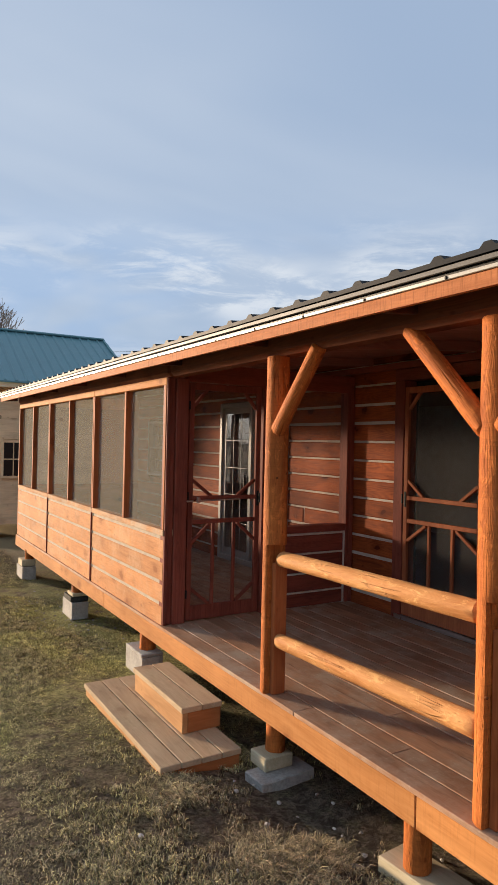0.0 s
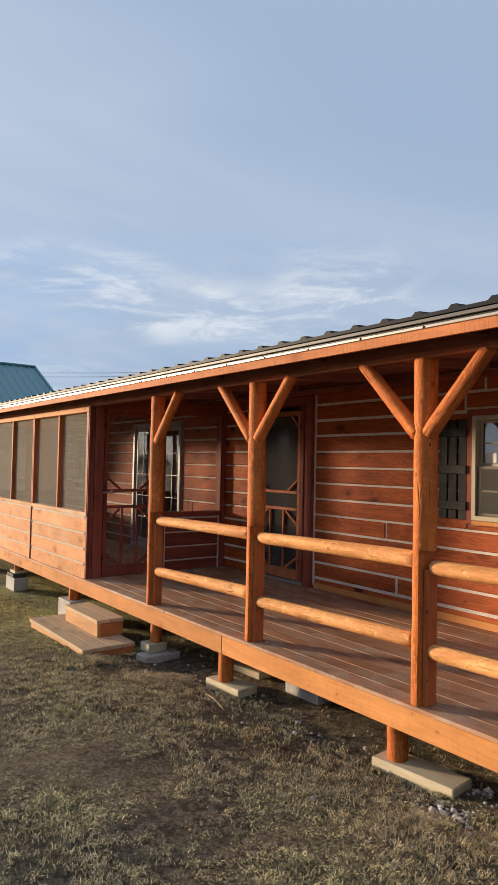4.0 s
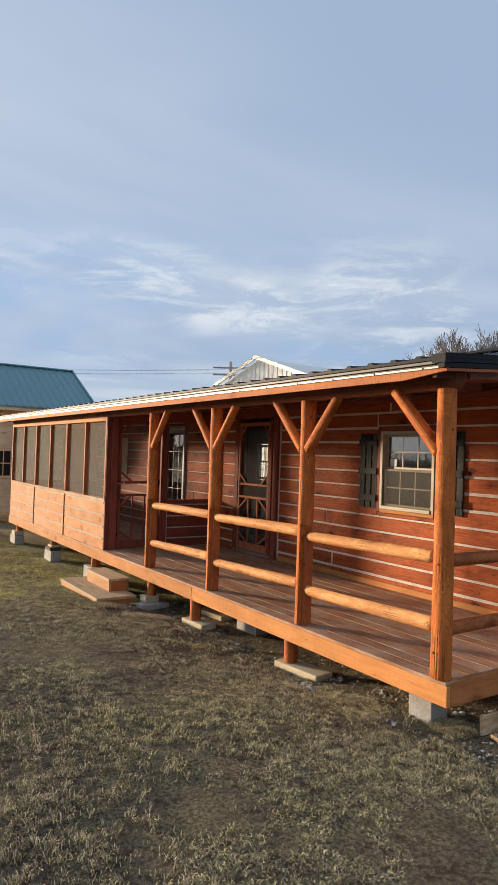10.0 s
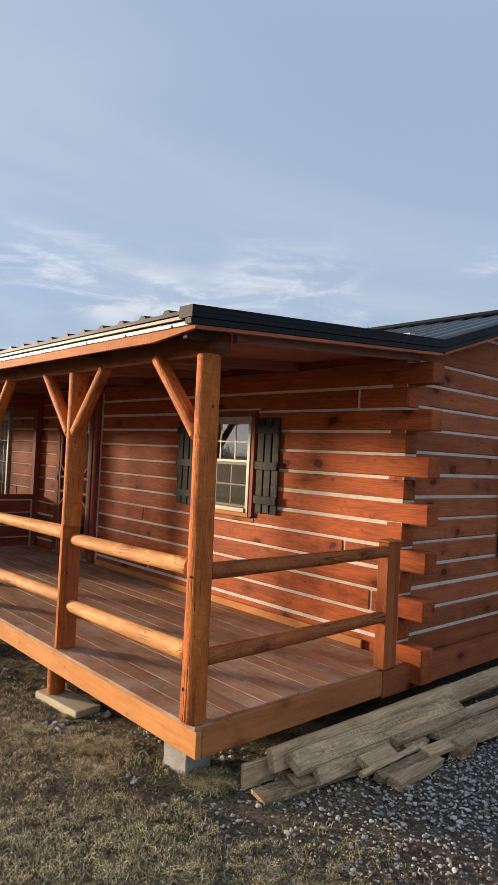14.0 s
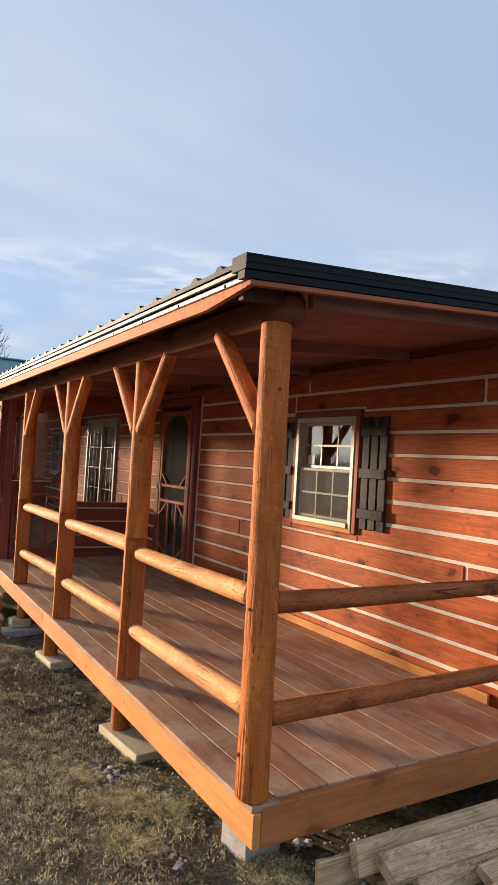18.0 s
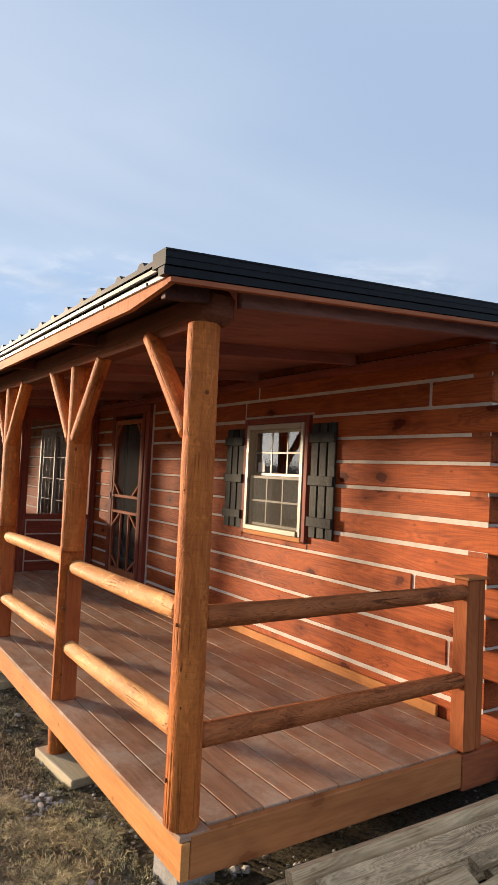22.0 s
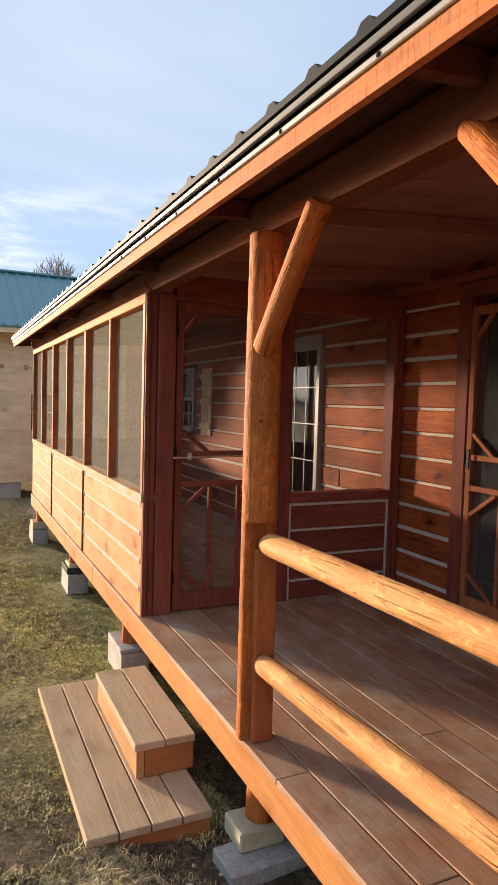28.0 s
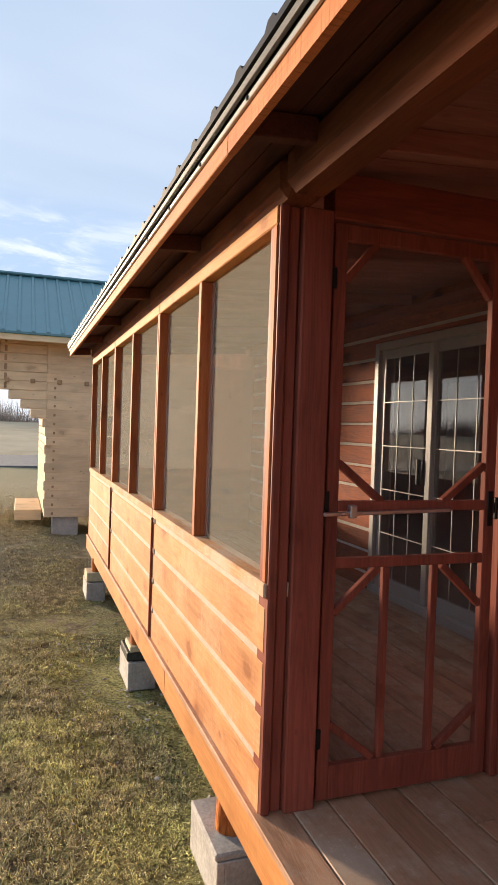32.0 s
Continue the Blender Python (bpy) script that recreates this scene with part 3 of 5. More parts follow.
def wall_core(name, lo, hi, holes, axis, label):
    """A chinking-coloured core with openings cut through it, built from blocks round the holes. axis: along which it runs."""
    bm = bmesh.new()
    cuts = sorted({lo[axis], hi[axis], *[v for h in holes for v in h[:2]]})
    for a, b in zip(cuts, cuts[1:]):
        here = sorted((h[2], h[3]) for h in holes if h[0] <= a + 1e-6 and h[1] >= b - 1e-6)
        z = lo[2]
        for z0, z1 in here + [(hi[2], hi[2])]:
            if z0 > z + 1e-4:
                l, u = list(lo), list(hi)
                l[axis], u[axis], l[2], u[2] = a, b, z, z0
                block(l, u, 0, bm)
            z = max(z, z1)
    return tagged(part(name, bm, CHINK), label, "wall", kind="structure")


def spans(a, b, z0, z1, holes):
    """The stretches of a..b that no hole covers at heights z0..z1."""
    out, start = [], a
    for h in sorted(holes):
        if h[2] < z1 - 0.02 and h[3] > z0 + 0.02:
            if h[0] > start:
                out.append((start, h[0]))
            start = max(start, h[1])
    if start < b:
        out.append((start, b))
    return out


DOOR_HOLE = (3.03, 4.225, DECK, 2.60)
WIN_HOLE = (0.13, 1.06, 1.38, 2.40)
SLIDE_HOLE = (5.90, 7.46, DECK, 2.50)
WIN2_HOLE = (9.16, 9.96, 1.42, 2.34)
front_holes = [DOOR_HOLE, WIN_HOLE, SLIDE_HOLE, WIN2_HOLE]
wall_front = wall_core("wall_front", (WALL_X + 0.006, GABLE_Y, 0.36), (WALL_X + 0.16, FAR_Y, 2.95), front_holes, Y, "stained log wall with pale chinking lines")
rng = random.Random(4)
butt_at = {1: (1.86,), 2: (-1.24,), 4: (-0.95, 2.0, 5.6), 6: (8.4,), 11: (-1.04, 1.1), 12: (0.9, 5.2)}
for n, (z0, z1) in enumerate(course_bounds()):
    end = GABLE_Y - (0.015 if n % 2 else 0.225)
    if any(h[2] > z0 + 0.02 and h[2] < z1 - 0.02 for h in front_holes[1:]):
        for h in front_holes[1:]:
            if z0 < h[2] < z1:
                part("log", block((WALL_X, h[0] + 0.002, z0), (WALL_X + 0.15, h[1] - 0.002, h[2] - 0.002), 0.006), WALL_LOG, wall_front)
    for h in front_holes[1:]:
        if z0 < h[3] - 0.02 < z1 - 0.04:
            part("log", block((WALL_X, h[0] + 0.002, h[3] + 0.002), (WALL_X + 0.15, h[1] - 0.002, z1), 0.005), WALL_LOG, wall_front)
    for a, b in spans(end, FAR_Y, z0, z1, front_holes):
        cuts = [a] + [c for c in butt_at.get(n, ()) if a + 0.2 < c < b - 0.2] + [b]
        for c, d in zip(cuts, cuts[1:]):
            proud = rng.uniform(-0.004, 0.005)
            d2 = d - (0.016 if d != b else 0)
            part("log", block((WALL_X - proud, c, z0), (WALL_X + 0.15, d2, z1), 0.009), WALL_LOG, wall_front)

HOUSE_BACK = 8.9
gable_holes = []
wall_gable = wall_core("wall_gable", (WALL_X + 0.16, GABLE_Y + 0.006, 0.36), (HOUSE_BACK, GABLE_Y + 0.15, 2.9), gable_holes, X, "shaded log gable wall with pale chinking lines")
for n, (z0, z1) in enumerate(course_bounds()):
    z0, z1 = z0 + 0.03 * (n > 0), z1 + 0.03
    part("log", block((WALL_X + (0.005 if n % 2 else 0.152), GABLE_Y + rng.uniform(-0.004, 0.004), z0), (HOUSE_BACK, GABLE_Y + 0.14, z1), 0.009), GABLE_LOG, wall_gable)
# gable triangle above the eaves
ROOF_K, RIDGE_X = 0.31, 6.5
tri = bmesh.new()
for yy in (GABLE_Y + 0.006, GABLE_Y + 0.14):
    tri.verts.new((WALL_X + 0.1, yy, 2.85)), tri.verts.new((HOUSE_BACK, yy, 2.85)), tri.verts.new((RIDGE_X, yy, 3.50))
tri.verts.ensure_lookup_table()
v = tri.verts
tri.faces.new((v[0], v[1], v[2])), tri.faces.new((v[5], v[4], v[3]))
for i, j in ((0, 1), (1, 2), (2, 0)):
    tri.faces.new((v[j], v[i], v[i + 3], v[j + 3]))
part("gable_core", tri, CHINK, wall_gable)
for k in range(13, 16):
    z0, z1 = FIRST + COURSE * k + 0.011, FIRST + COURSE * (k + 1) - 0.011
    x0, x1 = WALL_X + 0.1 + max(0, (z0 - 2.72)) / ROOF_K, HOUSE_BACK - max(0, (z0 - 2.72)) / ROOF_K
    if x1 - x0 > 0.4:
        part("log", block((x0, GABLE_Y, z0), (x1, GABLE_Y + 0.14, z1), 0.009), GABLE_LOG, wall_gable)

# back and far walls, floor and ceiling of the rooms inside
BACK_WIN = (9.78, 10.46, 1.33, 2.32)
wall_back = wall_core("wall_back", (HOUSE_BACK - 0.15, GABLE_Y + 0.15, 0.36), (HOUSE_BACK, 13.0, 2.9), [BACK_WIN], Y, "lined back wall of the cabin room")
wall_far = tagged(part("wall_far", block((WALL_X + 0.16, 12.85, 0.36), (HOUSE_BACK - 0.15, 13.0, 2.9), 0), ROOM), "lined end wall of the cabin room", "wall", kind="structure")
wall_front_far = tagged(part("wall_front_far", block((WALL_X, FAR_Y, 0.36), (WALL_X + 0.16, 13.0, 2.9), 0), GABLE_LOG), "stained log wall past the screened porch", "wall", kind="structure")
floor = tagged(part("floor", block((WALL_X + 0.16, GABLE_Y + 0.15, 0.40), (HOUSE_BACK - 0.15, 12.85, DECK - 0.01), 0), ROOM), "dim wooden floor of the cabin room", "floor", kind="structure")
tagged(part("ceiling_room", block((WALL_X + 0.16, GABLE_Y + 0.15, 2.72), (HOUSE_BACK - 0.15, 12.85, 2.76), 0), ROOM), "dim ceiling of the cabin room", "ceiling", kind="structure")
lining = tagged(part("wall_lining", block((WALL_X + 0.162, 1.3, DECK), (WALL_X + 0.175, 2.9, 2.72), 0), ROOM), "plain lining behind the log wall", "wall", kind="structure")


# ---- porch deck ----
deck = tagged(part("deck", block((FRONT_X + 0.04, -1.58, 0.36), (WALL_X - 0.01, FAR_Y, 0.475), 0), CEDAR_Y), "stained timber porch deck on short log posts", "deck", kind="structure")
part("rim_board", block((FRONT_X, -1.63, 0.335), (FRONT_X + 0.038, 1.98, 0.482), 0.004), CEDAR_Y, deck)
part("rim_board", block((FRONT_X, 1.985, 0.335), (FRONT_X + 0.038, 6.2, 0.482), 0.004), CEDAR_Y, deck)
part("rim_board", block((FRONT_X, 6.205, 0.335), (FRONT_X + 0.038, FAR_Y + 0.06, 0.482), 0.004), CEDAR_Y, deck)
part("rim_board", block((FRONT_X + 0.04, -1.63, 0.335), (3.80, -1.592, 0.503), 0.004), CEDAR_X, deck)
part("rim_board", block((3.805, -1.632, 0.315), (8.8, -1.53, 0.500), 0.004), GABLE_LOG, deck)
board_w = 0.1395
for n in range(14):
    x0 = FRONT_X - 0.008 + n * board_w
    x1 = min(x0 + board_w - 0.005, WALL_X - 0.012)
    seams = sorted({-1.589, FAR_Y, *((0.9 + (n * 1.37) % 2.4), (4.4 + (n * 0.83) % 2.0))} if n else {-1.628, 2.9, 6.9, FAR_Y})
    for a, b in zip(seams, seams[1:]):
        part("deck_board", block((x0, a + 0.0015, 0.484), (x1, b - 0.0015, DECK + 0.0012 * ((n * 7) % 3 - 1)), 0.003), DECK_WOOD, deck)
part("base_trim", block((WALL_X - 0.03, GABLE_Y + 0.3, DECK), (WALL_X - 0.008, DOOR_HOLE[0] - 0.02, DECK + 0.065), 0.004), CEDAR_Y, deck)


# ---- porch roof ----
def roof_z(x):
    return 2.685 + 0.078 * (x - 1.93) if x < 4.2 else 2.8621 + ROOF_K * (x - 4.2)


EAVE_X, RAKE_Y, ROOF_END = 1.915, -1.76, 10.75


def ribbed(name, x0, x1, y0, y1, z_of, mat, pitch, tall, label, lip=0.02):
    """Steel sheet whose raised ribs run up the slope along x."""
    prof, yy = [], y0
    while yy < y1:
        for dy, h in ((0.0, 0), (pitch - 0.075, 0), (pitch - 0.055, tall), (pitch - 0.025, tall), (pitch - 0.005, 0)):
            if yy + dy <= y1:
                prof.append((yy + dy, h))
        yy += pitch
    prof.append((y1, 0))
    verts, faces = [], []
    for xx, lift in ((x0, -lip), (x0, 0), (x1, 0), (x1, -lip)):
        for py, h in prof:
            verts.append((xx, py, z_of(xx) + (h if lift == 0 else -lip)))
    n = len(prof)
    for row in range(3):
        for k in range(n - 1):
            a = row * n + k
            faces.append((a, a + 1, a + 1 + n, a + n))
    for k in range(n - 1):
        faces.append((3 * n + k, 3 * n + k + 1, k + 1, k))
    return grid_mesh(name, verts, faces)


roof = tagged(link_mesh("roof_porch", ribbed("roof_porch", EAVE_X, 4.22, RAKE_Y + 0.05, ROOF_END, roof_z, BLACK_METAL, 0.229, 0.019, ""), BLACK_METAL), "black ribbed steel porch roof with dark trim", "roof", kind="structure")
roof_main = tagged(link_mesh("roof_main", ribbed("roof_main", 4.2, RIDGE_X, RAKE_Y + 0.05, 13.2, roof_z, MAIN_STEEL, 0.229, 0.019, ""), MAIN_STEEL), "black ribbed steel main roof", "roof", kind="structure")
part("roof_back", bar((RIDGE_X, 5.7, roof_z(RIDGE_X)), (9.2, 5.7, roof_z(RIDGE_X) - ROOF_K * 2.7), 14.9, 0.02, 0, (0, 0, 1)), BLACK_METAL, roof_main)
part("ridge_cap", block((RIDGE_X - 0.12, RAKE_Y, roof_z(RIDGE_X) - 0.01), (RIDGE_X + 0.12, 13.2, roof_z(RIDGE_X) + 0.035), 0.015), BLACK_METAL, roof_main)


def along_roof(x0, x1, y, dz0, dz1, thick, mat, name, parent, yb=None):
    """A strip that follows the porch or main roof's slope at the rake."""
    bm = bmesh.new()
    vs = [bm.verts.new((xx, yy, roof_z(min(xx, 4.1999) if x1 <= 4.2 else max(xx, 4.2001)) + dz)) for xx in (x0, x1) for yy in (y, y + thick) for dz in (dz0, dz1)]
    for f in ((0, 1, 3, 2), (4, 6, 7, 5), (0, 4, 5, 1), (2, 3, 7, 6), (0, 2, 6, 4), (1, 5, 7, 3)):
        bm.faces.new([vs[i] for i in f])
    bmesh.ops.recalc_face_normals(bm, faces=bm.faces)
    return part(name, bm, mat, parent)


for a, b in ((EAVE_X - 0.008, 4.2), (4.2, RIDGE_X)):
    r = roof if b < 4.3 else roof_main
    along_roof(a, b, RAKE_Y, -0.040, 0.020, 0.11, BLACK_METAL, "rake_cap", r)
    along_roof(a, b, RAKE_Y + 0.006, -0.075, -0.044, 0.05, BLACK_METAL, "rake_trim", r)
    for lift in (0.014, -0.012):
        along_roof(a, b, RAKE_Y - 0.003, lift - 0.002, lift + 0.002, 0.003, BLACK_METAL, "rake_crease", r)
    along_roof(a + 0.03, b, RAKE_Y + 0.010, -0.098, -0.079, 0.03, FASCIA_RAKE, "rake_board", r)
def fascia_board():
    """The first board, its corner end sawn to a slant."""
    bm = block((1.945, RAKE_Y + 0.02, 2.554), (1.968, 4.6, 2.629), 0)
    bmesh.ops.bisect_plane(bm, geom=bm.verts[:] + bm.edges[:] + bm.faces[:], plane_co=(0, -1.36, 0), plane_no=(0, 1, 0))
    for v in bm.verts:
        if v.co.y < -1.5 and v.co.z < 2.57:
            v.co.z = 2.592
    return bm


fascia = tagged(part("fascia", fascia_board(), FASCIA_WOOD), "stained cedar fascia board under the eave", "trim", kind="structure")
part("fascia_board", block((1.945, 4.603, 2.554), (1.968, ROOF_END, 2.629), 0.003), FASCIA_WOOD, fascia)
part("drip_edge", block((1.934, RAKE_Y + 0.05, 2.611), (1.945, ROOF_END, 2.627), 0.002), DRIP_METAL, fascia)
part("closure_strip", block((1.944, RAKE_Y + 0.05, 2.630), (1.99, ROOF_END, 2.672), 0), IRON, fascia)
part("drip_lip", block((1.922, RAKE_Y + 0.05, 2.640), (1.936, ROOF_END, 2.660), 0.002), LIP_STEEL, fascia)
for k in range(27):
    yy = -1.55 + k * 0.458
    part("screw", block((1.929, yy - 0.006, 2.612), (1.936, yy + 0.006, 2.624), 0.003), IRON, fascia)

# boarded ceiling under the steel, with rafters
def boards_under(x0, x1, first=RAKE_Y + 0.08, wide=0.375, count=34):
    """Boards that follow the roof's slope from x0 to x1, side by side along the porch."""
    bm = bmesh.new()
    for n in range(count):
        y0 = first + n * wide
        vs = [bm.verts.new((xx, yy, roof_z(min(xx, 4.19)) + dz)) for xx in (x0, x1) for yy in (y0, min(y0 + wide - 0.004, ROOF_END)) for dz in (-0.060, -0.035)]
        for f in ((0, 1, 3, 2), (4, 6, 7, 5), (0, 4, 5, 1), (2, 3, 7, 6), (0, 2, 6, 4), (1, 5, 7, 3)):
            bm.faces.new([vs[k] for k in f])
    bmesh.ops.recalc_face_normals(bm, faces=bm.faces)
    return bm


ceiling = tagged(part("ceiling", boards_under(2.24, 4.2), CEILING_WOOD), "dark red stained board ceiling of the porch", "ceiling", kind="structure")
# ceiling boards past the beam, eave shade painted in by the darker material
soffit = tagged(part("soffit", boards_under(1.97, 2.10, RAKE_Y + 0.08, 13.0, 1), EAVE_SHADE_WOOD), "boards over the open eave, colour darkened for its shade", "ceiling", kind="structure")
part("soffit_board", boards_under(2.104, 2.238, RAKE_Y + 0.08, 13.0, 1), EAVE_SHADE_WOOD, soffit)
beam = tagged(part("beam", block((2.158, -1.62, 2.504), (2.31, 4.70, 2.648), 0.030), BEAM_WOOD), "red stained beam along the post tops, eave shade in its colour", "beam", kind="structure")
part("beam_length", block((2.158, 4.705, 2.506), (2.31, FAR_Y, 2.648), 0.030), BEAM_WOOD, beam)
for n in range(11):
    yy = -1.62 + n * 1.22
    part("rafter", bar((2.312, yy, roof_z(2.312) - 0.098), (4.06, yy, roof_z(4.06) - 0.098), 0.04, 0.075, 0.003, (0, 0, 1)), CEILING_WOOD, beam)
# the tails take the same eave-shade colour, unlike the rafters inside
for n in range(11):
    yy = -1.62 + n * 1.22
    part("rafter_tail", bar((1.970, yy, roof_z(1.97) - 0.098), (2.163, yy, roof_z(2.163) - 0.098), 0.04, 0.070, 0.003, (0, 0, 1)), EAVE_SHADE_WOOD, beam)
part("top_plate", block((WALL_X - 0.06, GABLE_Y - 0.02, 2.665), (WALL_X + 0.02, FAR_Y, 2.72), 0.004), RED_Y, beam)


# ---- posts, braces and rails ----
POST_X = 2.238
post_ys = [-1.54, 0.038, 1.645, 3.20]
post_xs = [2.205, 2.238, 2.234, 2.212]
for n, (px, py) in enumerate(zip(post_xs, post_ys)):
    corner = n == 0
    label = "tall peeled log corner post, weathered orange stain" if corner else "peeled log porch post with diagonal braces, orange stain"
    post = empty("porch_post", (px, py, DECK), label, "post", "porch posts")
    shaft = part("shaft", log_bm(2.508 - DECK, 0.0725 if corner else 0.0705, 0.0675 if corner else 0.0675, n + 1, seg=36, rings=44, wob=0.06, cap=0.006, bend=0.004, notch=None if corner else 0.882, hewn=0.010), PEELED, post, "", True)
    shaft.matrix_basis = Matrix.Translation((px, py, DECK))
    if not corner:
        part("rail_block", block((px - 0.030, py - 0.052, DECK), (px + 0.060, py - 0.014, 1.285), 0.006), CEDAR_Z, post)
    for k in range(9 if corner else 5):
        ang, up = rng.uniform(3.0, 5.2), DECK + rng.uniform(0.1, 1.9)
        rad = 0.0695 - 0.0025 * (up - DECK)
        bm = bmesh.new()
        bmesh.ops.create_icosphere(bm, subdivisions=2, radius=1, matrix=Matrix.Translation((px + rad * math.cos(ang), py + rad * math.sin(ang), up)) @ Matrix.Rotation(ang, 4, "Z") @ Matrix.Diagonal((0.0045, rng.uniform(0.005, 0.009), rng.uniform(0.006, 0.012), 1)))
        part("knot", bm, KNOT, post, "", True)
    sides = {0: (1,), 3: (-1,)}.get(n, (1, -1))
    for s in sides:
        log_between("brace", (px - 0.022, py + s * 0.035, 2.06), (px - 0.022, py + (0.475 if s > 0 else -0.43), 2.525), 0.047, 0.043, 20 + n * 2 + s, PEELED, post, seg=20, rings=12, wob=0.06, hewn=0.012)
for n in range(3):
    a, b = post_ys[n] + (0.06 if n else 0.07), post_ys[n + 1] - 0.046
    rail = empty("porch_railing", (POST_X, (a + b) / 2, DECK), "two peeled log rails between porch posts, honey stain", "railing", "porch railings")
    for nm, za, zb in (("top_rail", 1.327, 1.304), ("bottom_rail", 0.858, 0.824)):
        log_between(nm, (post_xs[n] + 0.012, a, za), (post_xs[n + 1] + 0.012, b, zb), 0.050, 0.045, 40 + n * 3 + int(za * 7), RAIL_WOOD, rail, seg=24, rings=30, wob=0.09, cap=0.016, bend=0.006, hewn=0.014)
side_rail = empty("porch_railing", (3.0, -1.57, DECK), "two rough stained log rails at the deck's end, shade in their colour", "railing", "porch railings")
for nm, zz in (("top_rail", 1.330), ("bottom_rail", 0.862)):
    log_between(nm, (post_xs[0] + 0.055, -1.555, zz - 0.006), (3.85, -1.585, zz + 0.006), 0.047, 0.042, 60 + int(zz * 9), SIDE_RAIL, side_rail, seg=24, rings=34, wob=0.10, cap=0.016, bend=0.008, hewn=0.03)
part("end_post", block((3.805, -1.635, DECK + 0.001), (3.90, -1.54, 1.40), 0.006), CEDAR_Z, side_rail)
part("end_post_back", block((3.905, -1.63, DECK + 0.001), (3.955, -1.545, 1.40), 0.006), CEDAR_Z, side_rail)
part("post_cap", block((3.795, -1.645, 1.40), (3.962, -1.535, 1.415), 0.004), CEDAR_X, side_rail)


# ---- screened room: front wall ----
screen_wall = tagged(part("wall_screened", block((FRONT_X + 0.06, END_Y + 0.02, 0.50), (FRONT_X + 0.11, FAR_Y, 1.27), 0), RED_Y), "screened porch front, cedar log panels below six tall screens", "wall", kind="structure")
joints = [4.79, 6.69, 8.58, FAR_Y]
for a, b in zip(joints, joints[1:]):
    part("chink_panel", block((FRONT_X + 0.018, a + 0.004, 0.49), (FRONT_X + 0.058, b - 0.004, 1.225), 0), PANEL_CHINK, screen_wall)
    for z0, z1 in ((0.488, 0.660), (0.686, 0.834), (0.860, 1.012), (1.038, 1.195)):
        part("panel_log", block((FRONT_X + 0.012, a + 0.006, z0), (FRONT_X + 0.05, b - 0.006, z1), 0.006), PANEL_LOG, screen_wall)
    part("sill", block((FRONT_X + 0.004, a + 0.003, 1.225), (FRONT_X + 0.10, b - 0.003, 1.275), 0.004), SILL_WOOD, screen_wall, "cedar sill under the screens")
    part("head", block((FRONT_X + 0.008, a + 0.003, 2.445), (FRONT_X + 0.08, b - 0.003, 2.507), 0.004), CEDAR_Y, screen_wall)
    mid = (a + b) / 2
    part("mullion", block((FRONT_X + 0.008, mid - 0.022, 1.275), (FRONT_X + 0.075, mid + 0.022, 2.445), 0.004), CEDAR_Z, screen_wall)
    part("stile", block((FRONT_X + 0.008, a + 0.003, 1.275), (FRONT_X + 0.075, a + 0.035, 2.445), 0.004), CEDAR_Z, screen_wall)
    part("stile", block((FRONT_X + 0.008, b - 0.035, 1.275), (FRONT_X + 0.075, b - 0.003, 2.445), 0.004), CEDAR_Z, screen_wall)
    for c, d in ((a + 0.03, mid - 0.02), (mid + 0.02, b - 0.03)):
        part("insect_screen", block((FRONT_X + 0.058, c, 1.27), (FRONT_X + 0.0595, d, 2.45), 0), FRONT_SCREEN, screen_wall, "grey woven insect screen")
    if b != FAR_Y:
        part("joint_strip", block((FRONT_X - 0.002, b - 0.008, 0.488), (FRONT_X + 0.012, b + 0.008, 1.225), 0.002), RED_Z, screen_wall)
screen_far = tagged(part("wall_screened_far", block((FRONT_X + 0.02, FAR_Y + 0.003, 0.49), (WALL_X, FAR_Y + 0.06, 1.27), 0), GABLE_LOG), "far end of the screened porch", "wall", kind="structure")
part("insect_screen", block((FRONT_X + 0.06, FAR_Y + 0.02, 1.27), (WALL_X, FAR_Y + 0.0215, 2.5), 0), FRONT_SCREEN, screen_far)
part("corner_post", block((FRONT_X + 0.02, FAR_Y + 0.004, 1.271), (FRONT_X + 0.11, FAR_Y + 0.07, 2.507), 0.004), RED_Z, screen_far)

# ---- screened room: end wall with its door ----
end_wall = tagged(part("wall_porch_end", block((3.206, END_Y + 0.017, DECK), (WALL_X - 0.01, END_Y + 0.10, 1.185), 0), CHINK), "end wall of the screened porch, dark red trim and screen", "wall", kind="structure")
for x0, x1, y0 in ((2.184, 2.215, -0.006), (2.219, 2.258, 0.010), (2.262, 2.372, -0.012)):
    part("corner_board", block((x0, END_Y + y0, DECK), (x1, END_Y + 0.085, 2.507), 0.005), RED_Z, end_wall)
for x0, x1 in ((3.095, 3.125), (3.128, 3.205), (4.035, 4.075), (4.078, 4.120)):
    part("casing", block((x0, END_Y - 0.006, DECK), (x1, END_Y + 0.11, 2.56), 0.005), RED_Z, end_wall)
part("head_board", block((2.375, END_Y - 0.002, 2.485), (4.118, END_Y + 0.09, 2.64), 0.005), RED_X, end_wall)
part("sill", block((3.208, END_Y - 0.008, 1.186), (4.032, END_Y + 0.11, 1.250), 0.005), RED_X, end_wall)
for z0, z1 in ((DECK + 0.004, 0.633), (0.653, 0.803), (0.823, 0.983), (1.003, 1.160)):
    part("end_log", block((3.226, END_Y + 0.006, z0), (4.014, END_Y + 0.06, z1), 0.006), RED_X, end_wall)
for z0, z1 in ((0.635, 0.651), (0.805, 0.821), (0.985, 1.001), (1.162, 1.184)):
    part("chink_line", block((3.226, END_Y + 0.002, z0), (4.014, END_Y + 0.02, z1), 0.003), CHINK, end_wall)
